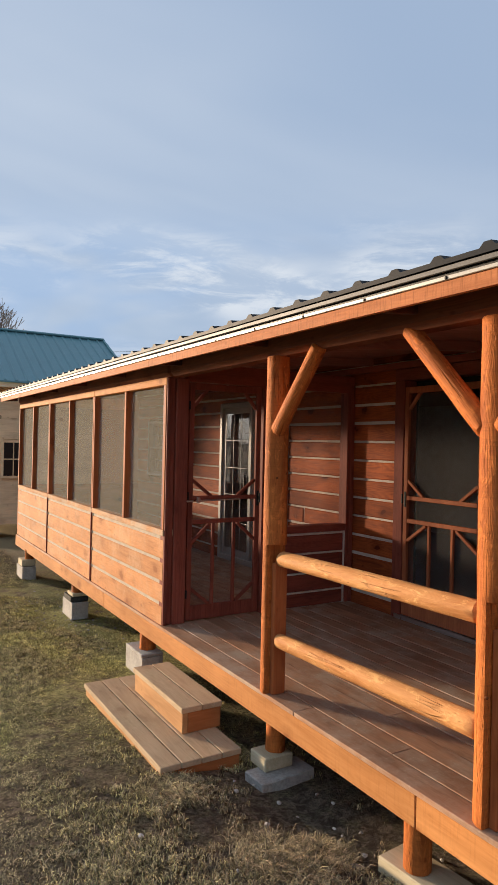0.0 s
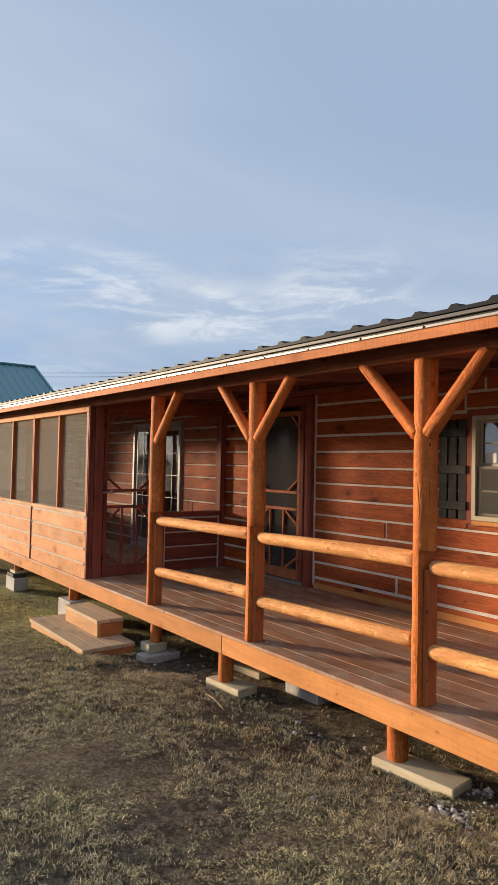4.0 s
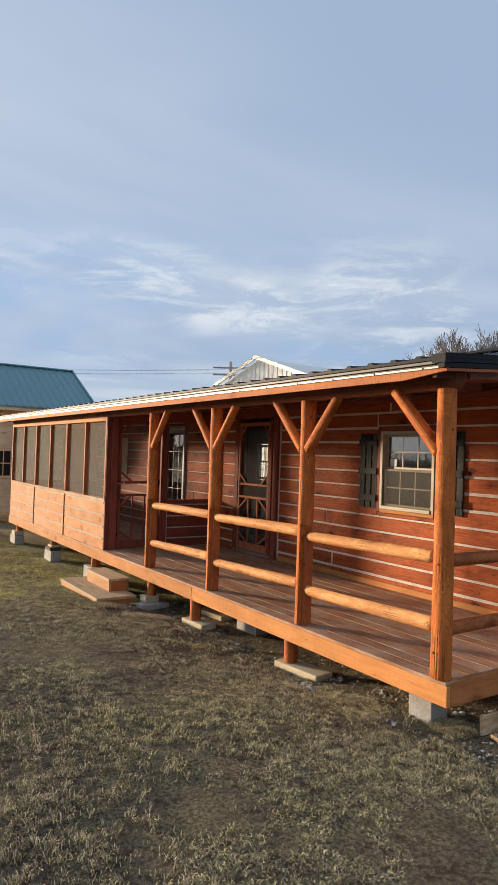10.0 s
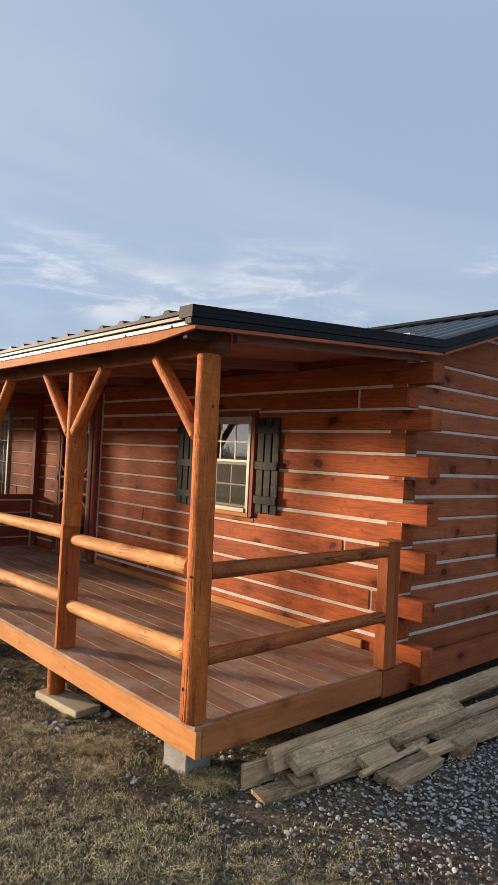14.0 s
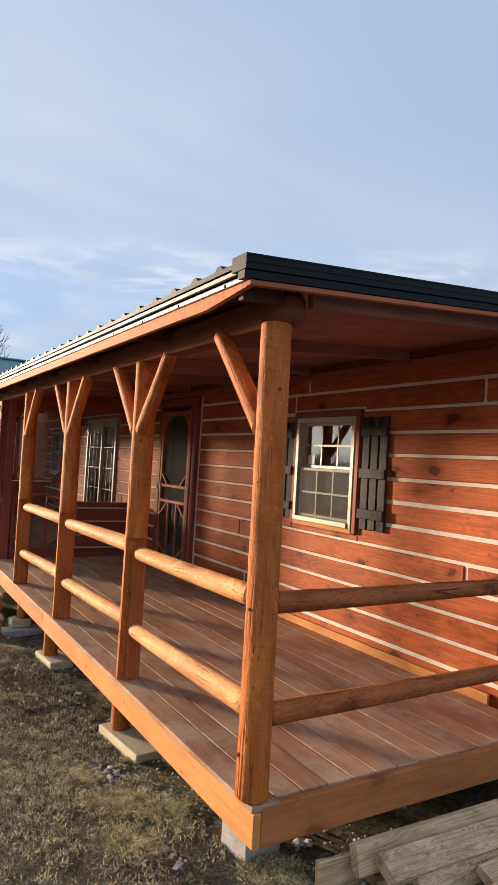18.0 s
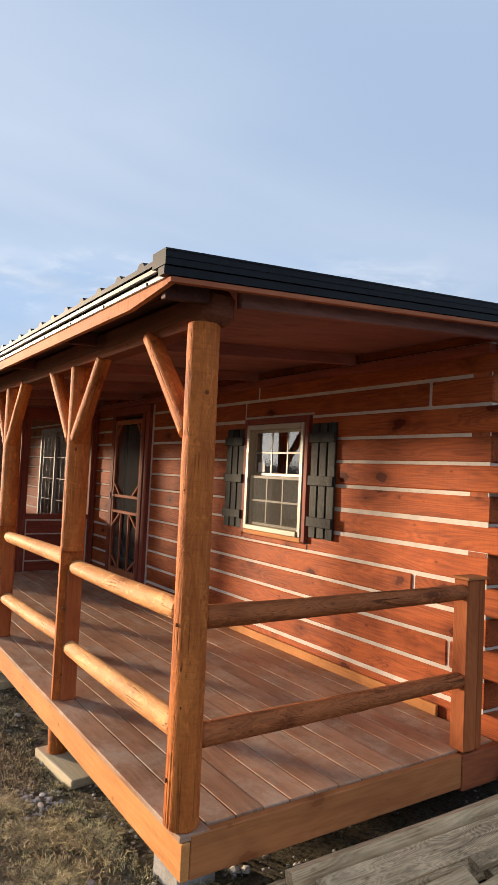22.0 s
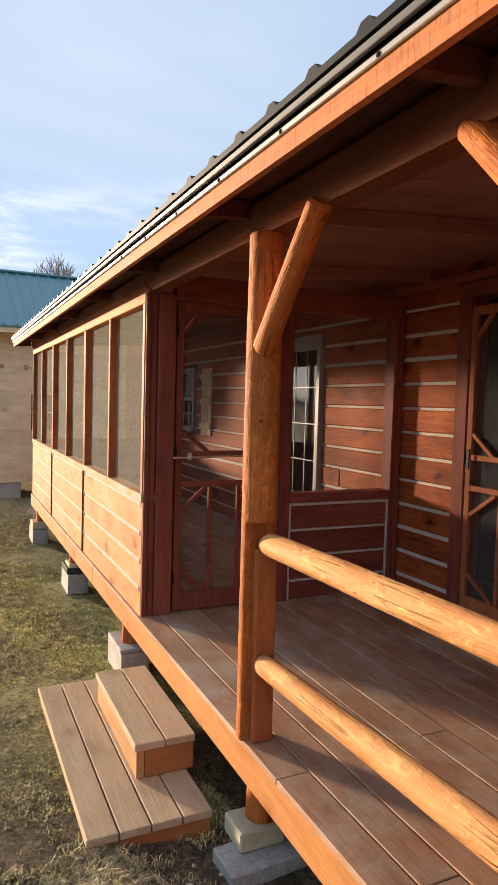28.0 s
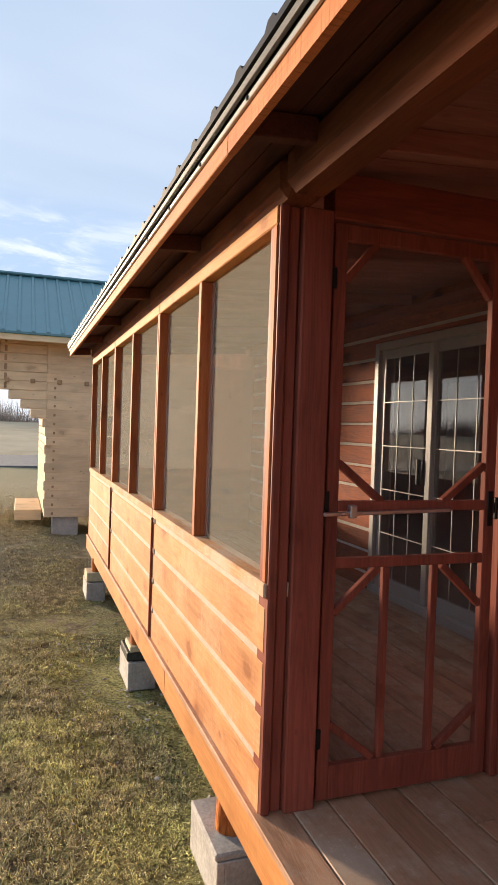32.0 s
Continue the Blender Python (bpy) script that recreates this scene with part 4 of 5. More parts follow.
for x0, x1 in ((3.207, 3.2235), (4.0165, 4.033)):
    part("chink_line", block((x0, END_Y + 0.001, DECK + 0.004), (x1, END_Y + 0.02, 1.184), 0.003), CHINK, end_wall)
part("insect_screen", block((3.206, END_Y + 0.06, 1.25), (4.034, END_Y + 0.0615, 2.486), 0), DOOR_SCREEN, end_wall, "fine dark insect screen")


def screen_door(name, u0, u1, z0, z1, place, label, handle_side, stain=RED_Z):
    """A rustic screen door in its own plane: u across, z up, front face at v=0. place maps (u, v, z) to the world."""
    door = empty(name, place(0.5 * (u0 + u1), 0, z0), label, "door", kind="structure")

    def piece(nm, ua, ub, za, zb, va=0.0, vb=0.03, mat=stain):
        p, q = place(ua, va, za), place(ub, vb, zb)
        lo, hi = [min(a, b) for a, b in zip(p, q)], [max(a, b) for a, b in zip(p, q)]
        return part(nm, block(lo, hi, 0.003), mat, door)

    def slant(nm, ua, za, ub, zb):
        p, q = place(ua, 0.016, za), place(ub, 0.016, zb)
        side = Vector(place(0, 1, 0)) - Vector(place(0, 0, 0))
        return part(nm, bar(p, q, 0.026, 0.026, 0.003, side), stain, door)

    h = z1 - z0
    sw = 0.045
    piece("stile", u0, u0 + sw, z0, z1), piece("stile", u1 - sw, u1, z0, z1)
    piece("top_rail", u0 + sw, u1 - sw, z1 - 0.055, z1)
    piece("kick_board", u0 + sw, u1 - sw, z0, z0 + 0.115)
    m0, m1 = z0 + 0.405 * h, z0 + 0.505 * h
    piece("lock_rail", u0 + sw, u1 - sw, m0, m0 + 0.035)
    piece("lock_rail", u0 + sw, u1 - sw, m1, m1 + 0.035)
    a, b = u0 + sw, u1 - sw
    w3 = (b - a) / 3
    for k in (1, 2):
        piece("spindle", a + k * w3 - 0.013, a + k * w3 + 0.013, z0 + 0.115, m0, 0.004, 0.028)
    for s, e in ((a, 1), (b, -1)):
        slant("corner_brace", s, m1 + 0.165, s + e * 0.175, m1 + 0.03)
        slant("corner_brace", s, m0 - 0.155, s + e * w3 * 0.85, m0 - 0.004)
        slant("corner_brace", s, z0 + 0.255, s + e * w3 * 0.85, z0 + 0.118)
        slant("corner_brace", s, z1 - 0.19, s + e * 0.12, z1 - 0.05)
    piece("insect_screen", a - 0.01, b + 0.01, z0 + 0.10, z1 - 0.04, 0.034, 0.0355, DOOR_SCREEN)
    hu = u0 + sw / 2 if handle_side < 0 else u1 - sw / 2
    piece("handle_plate", hu - 0.012, hu + 0.012, m1 - 0.06, m1 + 0.07, -0.006, -0.001, IRON)
    piece("handle", hu - 0.007, hu + 0.007, m1 - 0.03, m1 + 0.05, -0.04, -0.028, IRON)
    for zz in (z0 + 0.18, m1 + 0.0, z1 - 0.22):
        other = u1 - 0.008 if handle_side < 0 else u0 - 0.012
        piece("hinge", other, other + 0.02, zz, zz + 0.07, -0.008, -0.001, IRON)
    return door


door_porch = screen_door("door_1", 2.385, 3.075, DECK + 0.015, 2.475, lambda u, v, z: (u, END_Y + 0.004 + v, z), "closed rustic screen door in dark red stain, screened porch", 1)
part("door_closer", bar((2.36, END_Y - 0.03, 1.505), (2.86, END_Y - 0.022, 1.515), 0.014, 0.014, 0.003), STEEL, door_porch, "thin steel door closer tube")
part("closer_bracket", block((2.455, END_Y - 0.04, 1.492), (2.48, END_Y - 0.012, 1.535), 0.003), STEEL, door_porch)
door_house = screen_door("door_2", 3.245, 4.075, DECK + 0.045, 2.50, lambda u, v, z: (WALL_X - 0.045 + v, u, z), "closed rustic screen door on the log wall, orange-red stain", 1, DOOR_STAIN)
for y0, y1, x0 in ((3.045, 3.105, -0.055), (3.108, 3.175, -0.040), (3.178, 3.240, -0.052), (4.080, 4.150, -0.052), (4.153, 4.205, -0.040)):
    part("casing", block((WALL_X + x0, y0, DECK + 0.002), (WALL_X + 0.10, y1, 2.56), 0.005), RED_Z, door_house)
part("head_casing", block((WALL_X - 0.045, 3.045, 2.562), (WALL_X + 0.10, 4.205, 2.66), 0.005), RED_Y, door_house)
part("threshold", block((WALL_X - 0.06, 3.178, DECK + 0.002), (WALL_X + 0.1, 4.15, DECK + 0.04), 0.004), STEEL, door_house)
for y0, y1 in ((3.018, 3.042), (4.208, 4.228)):
    part("chink_strip", block((WALL_X - 0.012, y0, DECK + 0.03), (WALL_X + 0.02, y1, 2.66), 0.003), CHINK, door_house)
# full-light entrance door behind the screen
inner = empty("door_3", (WALL_X + 0.1, 3.66, DECK), "glazed entrance door behind the screen door", "door", kind="structure")
for y0, y1, z0, z1 in ((3.18, 3.235, DECK + 0.04, 2.56), (4.105, 4.148, DECK + 0.04, 2.56), (3.238, 4.102, DECK + 0.04, DECK + 0.26), (3.238, 4.102, 2.46, 2.56)):
    part("door_frame", block((WALL_X + 0.105, y0, z0), (WALL_X + 0.15, y1, z1), 0.004), SHUTTER, inner)
pane = part("pane", block((WALL_X + 0.125, 3.23, DECK + 0.26), (WALL_X + 0.13, 4.11, 2.46), 0), DOOR_GLASS, inner)
pane.visible_shadow = False


# ---- windows and shutters ----
def sash_window(name, y0, y1, z0, z1, x, mat, label, face=-1):
    """A double-hung window in the wall that faces -x, with grids behind its panes. x: the wall's outer face."""
    win = empty(name, (x, (y0 + y1) / 2, z0), label, "window", kind="structure")
    fw = 0.042
    f0, f1 = x - 0.022, x + 0.09
    part("window_frame", block((f0, y0, z0 + 0.0), (f1, y0 + fw, z1), 0.004), mat, win)
    part("window_frame", block((f0, y1 - fw, z0), (f1, y1, z1), 0.004), mat, win)
    part("window_frame", block((f0, y0 + fw, z1 - fw), (f1, y1 - fw, z1), 0.004), mat, win)
    part("window_sill", block((f0 - 0.012, y0 + fw, z0), (f1, y1 - fw, z0 + fw), 0.004), mat, win)
    mid = (z0 + z1) / 2 + 0.015
    a, b = y0 + fw, y1 - fw
    for nm, za, zb, xo in (("upper_sash", mid, z1 - fw, 0.045), ("lower_sash", z0 + fw, mid, 0.010)):
        s = 0.026
        sash = part(nm, block((x + xo, a, za), (x + xo + 0.03, a + s, zb), 0.003), mat, win)
        part("sash_stile", block((x + xo, b - s, za), (x + xo + 0.03, b, zb), 0.003), mat, sash)
        part("sash_rail", block((x + xo, a + s, zb - s), (x + xo + 0.03, b - s, zb), 0.003), mat, sash)
        part("sash_rail", block((x + xo, a + s, za), (x + xo + 0.03, b - s, za + s), 0.003), mat, sash)
        p = part("pane", block((x + xo + 0.006, a + s, za + s), (x + xo + 0.009, b - s, zb - s), 0), GLASS, sash)
        p.visible_shadow = False
        for k in (1, 2):
            c = a + s + (b - a - 2 * s) * k / 3
            part("grid_bar", block((x + xo + 0.002, c - 0.008, za + s), (x + xo + 0.0055, c + 0.008, zb - s), 0), mat, sash)
        c = (za + zb) / 2
        part("grid_bar", block((x + xo - 0.001, a + s, c - 0.008), (x + xo + 0.0018, b - s, c + 0.008), 0), mat, sash)
    return win


def shutter(place_y, z0, width, tall, x, label, mat=SHUTTER):
    """Three boards with gaps, held by three battens."""
    sh = empty("shutter", (x, place_y, z0), label, "shutter", "window shutters")
    bw = (width - 2 * 0.018) / 3
    for k in range(3):
        y0 = place_y - width / 2 + k * (bw + 0.018)
        part("board", block((x - 0.022, y0, z0 + 0.004 * (k % 2)), (x - 0.002, y0 + bw, z0 + tall), 0.003), mat, sh)
    for zz in (z0 + 0.085, z0 + tall * 0.5 - 0.04, z0 + tall - 0.15):
        part("batten", block((x - 0.044, place_y - width / 2 - 0.006, zz), (x - 0.0225, place_y + width / 2 + 0.006, zz + 0.075), 0.003), mat, sh)
    return sh


win_1 = sash_window("window_1", 0.185, 1.00, 1.425, 2.335, WALL_X - 0.015, VINYL, "almond vinyl double-hung window with grids in log wall")
part("upper_sticker", block((WALL_X + 0.032, 0.80, 1.925), (WALL_X + 0.0345, 0.90, 2.01), 0), PAPER, win_1, "white paper sticker on the glass")
for y0, y1, z0, z1 in ((0.135, 0.182, 1.39, 2.39), (1.003, 1.052, 1.39, 2.39)):
    part("casing", block((WALL_X - 0.03, y0, z0), (WALL_X + 0.08, y1, z1), 0.004), RED_Z, win_1)
part("casing", block((WALL_X - 0.028, 0.184, 2.338), (WALL_X + 0.08, 1.001, 2.39), 0.004), RED_Y, win_1)
part("casing", block((WALL_X - 0.034, 0.184, 1.385), (WALL_X + 0.08, 1.001, 1.423), 0.004), CEDAR_Y, win_1)
part("chink_strip", block((WALL_X - 0.010, 0.10, 2.393), (WALL_X + 0.02, 1.08, 2.410), 0.003), CHINK, win_1)
shutter(1.200, 1.422, 0.29, 0.885, WALL_X - 0.004, "black board shutter beside the porch window")
shutter(-0.045, 1.440, 0.28, 0.880, WALL_X - 0.004, "worn black board shutter beside the porch window")
part("half_screen", block((WALL_X - 0.022, 0.228, 1.468), (WALL_X - 0.0205, 0.957, 1.895), 0), SASH_SCREEN, win_1, "grey insect screen over the lower sash")

sash_window("window_2", 9.19, 9.93, 1.45, 2.31, WALL_X - 0.015, WHITE, "white vinyl double-hung window inside the screened porch")
shutter(8.74, 1.43, 0.33, 0.86, WALL_X - 0.004, "pale bare-wood shutter beside the porch-room window", PINE)
gable_sh = shutter(0.0, 1.17, 0.30, 1.08, 0.0, "black board shutter on the shaded gable wall")
gable_sh.matrix_basis = pose(5.76, GABLE_Y - 0.006, 1.17, 0, 0, 90)
sash_window("window_3", 9.80, 10.44, 1.35, 2.30, HOUSE_BACK - 0.12, WHITE, "white window in the far wall of the room")

# sliding glass door in the screened room
slider = empty("door_4", (WALL_X, 6.73, DECK), "white sliding glass door with grids, closed", "door", kind="structure")
for y0, y1, z0, z1 in ((5.92, 5.98, DECK, 2.49), (7.385, 7.445, DECK, 2.49), (5.983, 7.382, 2.43, 2.49), (5.983, 7.382, DECK, DECK + 0.06)):
    part("door_frame", block((WALL_X - 0.04, y0, z0), (WALL_X + 0.10, y1, z1), 0.004), WHITE, slider)
for a, b, xo in ((5.985, 6.745, 0.02), (6.69, 7.38, -0.012)):
    leaf = part("leaf", block((WALL_X + xo, a, DECK + 0.06), (WALL_X + xo + 0.03, a + 0.06, 2.43), 0.003), WHITE, slider)
    part("leaf_stile", block((WALL_X + xo, b - 0.06, DECK + 0.06), (WALL_X + xo + 0.03, b, 2.43), 0.003), WHITE, leaf)
    part("leaf_rail", block((WALL_X + xo, a + 0.06, DECK + 0.06), (WALL_X + xo + 0.03, b - 0.06, DECK + 0.15), 0.003), WHITE, leaf)
    part("leaf_rail", block((WALL_X + xo, a + 0.06, 2.36), (WALL_X + xo + 0.03, b - 0.06, 2.43), 0.003), WHITE, leaf)
    p = part("pane", block((WALL_X + xo + 0.008, a + 0.06, DECK + 0.15), (WALL_X + xo + 0.012, b - 0.06, 2.36), 0), GLASS, leaf)
    p.visible_shadow = False
    for k in (1, 2):
        c = a + 0.06 + (b - a - 0.12) * k / 3
        part("grid_bar", block((WALL_X + xo + 0.003, c - 0.0042, DECK + 0.15), (WALL_X + xo + 0.0075, c + 0.0042, 2.36), 0.001), WHITE, leaf)
    for k in range(1, 5):
        c = DECK + 0.15 + (2.36 - DECK - 0.15) * k / 5
        part("grid_bar", block((WALL_X + xo - 0.001, a + 0.06, c - 0.0042), (WALL_X + xo + 0.0028, b - 0.06, c + 0.0042), 0.001), WHITE, leaf)
part("handle", block((WALL_X - 0.045, 6.79, 1.42), (WALL_X - 0.0125, 6.815, 1.60), 0.005), IRON, slider)


# ---- steps ----
steps = empty("porch_steps", (1.88, 4.1, 0.0), "two box steps of weathered cedar boards at the deck", "steps")


def box_step(x0, x1, y0, y1, z0, z1, boards):
    th = 0.036
    bw = (x1 - x0) / boards
    for k in range(boards):
        part("tread", block((x0 + k * bw, y0 - 0.012, z1 - th), (x0 + (k + 1) * bw - 0.006, y1 + 0.012, z1), 0.004), STEP_WOOD, steps)
    part("riser", block((x0 + 0.012, y0, z0), (x0 + 0.05, y1, z1 - th - 0.001), 0.003), RISER_WOOD, steps)
    part("side_board", block((x0 + 0.052, y0, z0), (x1 - 0.01, y0 + 0.038, z1 - th - 0.001), 0.003), CEDAR_X, steps)
    part("side_board", block((x0 + 0.052, y1 - 0.038, z0), (x1 - 0.01, y1, z1 - th - 0.001), 0.003), CEDAR_X, steps)


box_step(1.585, 2.125, 3.395, 4.86, -0.05, 0.120, 4)
box_step(1.862, 2.16, 3.715, 4.555, 0.122, 0.292, 2)


# ---- short posts, pads and blocks under the deck ----
def stub(x, y, z0, seed, r=0.066):
    s = log_between("support_post", (x, y, z0), (x, y, 0.37), r, r * 0.96, seed, PEELED, seg=16, rings=6, wob=0.07, cap=0.004)
    return tagged(s, "short peeled log post holding up the deck", "post", "deck supports")


def slab(lo, hi, mat, label, turn=0.0, category="pad", name="support_pad"):
    mid = Vector([(a + b) / 2 for a, b in zip(lo, hi)])
    half = [(b - a) / 2 for a, b in zip(lo, hi)]
    ob = part(name, block([-h for h in half], half, 0.007), mat)
    ob.matrix_basis = pose(mid.x, mid.y, mid.z, 0, 0, turn)
    return tagged(ob, label, category, "deck supports")


def cmu(x, y, z0, turn=0.0, long_axis=Y, h=0.19):
    """A hollow concrete block with two cores, lying on its bed."""
    bm = bmesh.new()
    l, wd, t = 0.39, 0.19, 0.032
    for lo, hi in (((-l / 2, -wd / 2, 0), (l / 2, -wd / 2 + t, h)), ((-l / 2, wd / 2 - t, 0), (l / 2, wd / 2, h)), ((-l / 2, -wd / 2 + t, 0), (-l / 2 + t, wd / 2 - t, h)),
                   ((l / 2 - t, -wd / 2 + t, 0), (l / 2, wd / 2 - t, h)), ((-t / 2, -wd / 2 + t, 0), (t / 2, wd / 2 - t, h))):
        block(lo, hi, 0.003, bm)
    ob = part("concrete_block", bm, CONCRETE)
    ob.matrix_basis = pose(x, y, z0, 0, 0, turn)
    return tagged(ob, "grey hollow concrete block under the deck", "block", "deck supports")


stub(2.305, 0.275, 0.10, 71), slab((2.22, -0.155, 0.0), (2.43, 0.395, 0.101), PAD_WOOD, "pale treated timber pad under a deck post", 6)
stub(2.285, 2.075, 0.08, 72), slab((2.205, 1.82, -0.02), (2.41, 2.24, 0.081), PAD_WOOD, "pale treated timber pad under a deck post", 5)
slab((2.62, 2.10, -0.02), (2.88, 2.62, 0.07), PAD_WOOD, "pale treated timber pad lying under the deck", 6)
stub(2.275, 3.245, 0.135, 73, 0.06), slab((2.15, 3.16, 0.055), (2.35, 3.33, 0.136), PAD_WOOD, "short timber pad stacked on a concrete slab")
slab((2.07, 3.07, -0.03), (2.45, 3.26, 0.053), CONCRETE, "flat grey concrete slab under stacked pads", 3)
stub(3.3, 1.35, 0.0, 74), stub(3.2, 1.75, 0.0, 75)
cmu(2.72, 1.52, 0.0, 90), cmu(3.1, 1.50, 0.0, 90)
slab((2.275, -1.395, 0.08), (2.475, -1.195, 0.312), CONCRETE, "grey concrete block under the deck corner", 6, "block", "concrete_block")
slab((2.29, -1.48, 0.313), (2.66, -1.18, 0.334), PAD_WOOD, "pale timber shim between block and deck")
stub(2.25, 5.24, 0.19, 76, 0.068), cmu(2.235, 5.28, -0.03, 90), slab((2.135, 5.09, 0.161), (2.335, 5.47, 0.191), CONCRETE, "thin grey concrete cap on a block")
stub(2.245, 7.36, 0.245, 77, 0.066), cmu(2.245, 7.44, -0.045, 90), slab((2.145, 7.28, 0.146), (2.345, 7.58, 0.205), SHUTTER, "dark timber pad on a concrete block"), slab((2.165, 7.28, 0.206), (2.345, 7.50, 0.246), PAD_WOOD, "thin pale shim under a deck post")
stub(2.22, 9.75, 0.235, 78, 0.066), cmu(2.19, 9.80, -0.05, 90), slab((2.10, 9.66, 0.141), (2.29, 9.92, 0.236), PAD_WOOD, "timber pad on a concrete block")
for yy in (-1.1, 0.4, 3.0, 5.5, 8.2):
    cmu(4.3, yy, -0.05 if yy > 2 else 0.0, 90, h=0.19 if yy > 0 else 0.345), yy < 0 or cmu(4.3, yy, 0.141 if yy > 2 else 0.191, 90, h=0.204 if yy > 2 else 0.154)
# the cabin's floor frame
tagged(part("floor_frame", block((WALL_X + 0.02, GABLE_Y + 0.03, 0.345), (HOUSE_BACK, 13.0, 0.40), 0), RED_Y), "dark underside of the cabin floor", "floor", kind="structure")


# ---- loose lumber by the corner ----
def plank(p, q, width, thick, label, roll=0.0, mat=GREY_WOOD, chew=0.0, seed=0):
    """A loose board from p to q with broken ends, lying flat unless rolled."""
    p, q = Vector(p), Vector(q)
    length = (q - p).length
    rg = random.Random(seed)
    bm = bmesh.new()
    n = 9
    loops = []
    for i in range(n):
        xx = length * i / (n - 1)
        end = chew * rg.uniform(0, 1) if i in (0, n - 1) else 0
        ring = []
        for sy, sz in ((-1, -1), (1, -1), (1, 1), (-1, 1)):
            off = (end * rg.uniform(-1, 1)) if i in (0, n - 1) else 0
            ring.append(bm.verts.new((xx + off, sy * width / 2 + rg.uniform(-0.003, 0.003), sz * thick / 2 + rg.uniform(-0.002, 0.002))))
        loops.append(ring)
    for a, b in zip(loops, loops[1:]):
        for k in range(4):
            bm.faces.new((a[k], a[(k + 1) % 4], b[(k + 1) % 4], b[k]))
    bm.faces.new(loops[0][::-1]), bm.faces.new(loops[-1])
    bmesh.ops.recalc_face_normals(bm, faces=bm.faces)
    edges = [e for e in bm.edges if abs((e.verts[0].co - e.verts[1].co).x) > length / 20]
    bmesh.ops.bevel(bm, geom=edges, offset=0.004, segments=1, affect="EDGES")
    ob = part("plank", bm, mat)
    d = (q - p).normalized()
    side = Vector((0, 0, 1)).cross(d).normalized()
    up = d.cross(side)
    m = Matrix((d, side, up)).transposed().to_4x4()
    ob.matrix_basis = Matrix.Translation(p) @ m @ pose(0, 0, 0, roll, 0, 0)
    return tagged(ob, label, "lumber", "loose lumber pile")


plank((2.587, -1.775, 0.274), (4.351, -1.831, 0.302), 0.123, 0.049, "long pale beam on edge behind the pile", 76, TAN_WOOD, 0.01, 1)
plank((2.457, -1.696, 0.193), (2.699, -1.715, 0.193), 0.133, 0.028, "short pale offcut standing on edge", 86, TAN_WOOD, 0, 2)
plank((2.653, -1.883, 0.274), (4.257, -1.943, 0.283), 0.128, 0.048, "wide weathered grey board with a splintered end", 26, chew=0.035, seed=3)
plank((2.774, -1.957, 0.209), (4.332, -2.009, 0.213), 0.095, 0.033, "weathered grey board on edge under the pile", 62, chew=0.03, seed=4)
plank((2.438, -1.845, 0.148), (3.138, -1.943, 0.162), 0.133, 0.028, "flat tan board lying on the soil", 6, chew=0.03, seed=21)
plank((2.653, -1.883, 0.185), (3.147, -1.948, 0.195), 0.095, 0.025, "flat weathered board under the pile", 14, chew=0.03, seed=5)
plank((2.690, -1.757, 0.167), (4.145, -1.850, 0.176), 0.085, 0.067, "rough timber packing under the pile", 4, seed=23)
plank((3.091, -2.032, 0.209), (3.362, -2.037, 0.218), 0.104, 0.048, "short pale offcut in the pile", 22, TAN_WOOD, 0, 9)
plank((3.007, -2.079, 0.196), (3.623, -2.097, 0.223), 0.032, 0.032, "short pale yellow stick on the pile", 30, TAN_WOOD, 0, 10)
plank((3.100, -2.135, 0.171), (3.530, -2.149, 0.181), 0.062, 0.048, "short grey offcut on the gravel", 14, seed=11)
plank((3.147, -2.209, 0.157), (3.604, -2.191, 0.165), 0.095, 0.055, "short flat offcut on the gravel", 8, TAN_WOOD, 0, 12)
plank((3.492, -2.037, 0.176), (3.716, -2.023, 0.181), 0.085, 0.081, "mossy block offcut in the pile", 20, seed=13)
plank((4.444, -1.775, 0.251), (5.918, -1.813, 0.279), 0.152, 0.043, "wide board leaning under the gable wall", 30, TAN_WOOD, 0.02, 31)
plank((3.418, -1.999, 0.251), (5.172, -2.111, 0.279), 0.067, 0.036, "narrow grey plank on the pile", 14, seed=8)
plank((3.754, -2.083, 0.223), (5.638, -2.242, 0.232), 0.085, 0.034, "narrow grey plank on the pile", -6, seed=22)
plank((3.539, -2.149, 0.199), (5.358, -2.279, 0.185), 0.085, 0.036, "long weathered plank in the pile", 10, TAN_WOOD, 0, 6)
plank((3.791, -2.223, 0.178), (3.996, -2.195, 0.178), 0.095, 0.095, "square timber offcut with dark end grain", 6, seed=14)
plank((3.959, -2.177, 0.176), (5.825, -2.373, 0.185), 0.095, 0.036, "long weathered plank in the pile", -8, seed=15)


# ---- neighbouring pine log house with a teal roof ----
neigh = empty("log_house", (3.4, 15.5, 0), "unstained pine log house with a teal steel roof", "house")
NX0, NX1, NY0, NY1 = 1.80, 4.95, 13.5, 17.5
part("wall", block((NX0 + 0.03, NY0 + 0.03, 0.28), (NX1, NY1, 3.0), 0), PINE, neigh)
nw = (2.50, 2.87, 1.24, 1.90)
for k in range(20):
    z0 = 0.28 + k * 0.141
    for a, b in spans(NX0 - (0.02 if k % 2 else 0.0), NX1, z0, z0 + 0.136, [nw]):
        part("log", block((a, NY0, z0), (b, NY0 + 0.12, z0 + 0.1405), 0.003), PINE, neigh)
    # side logs use the dimmed pine so sunlight does not burn them out
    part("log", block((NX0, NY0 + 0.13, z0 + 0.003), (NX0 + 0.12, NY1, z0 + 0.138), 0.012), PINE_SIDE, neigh)
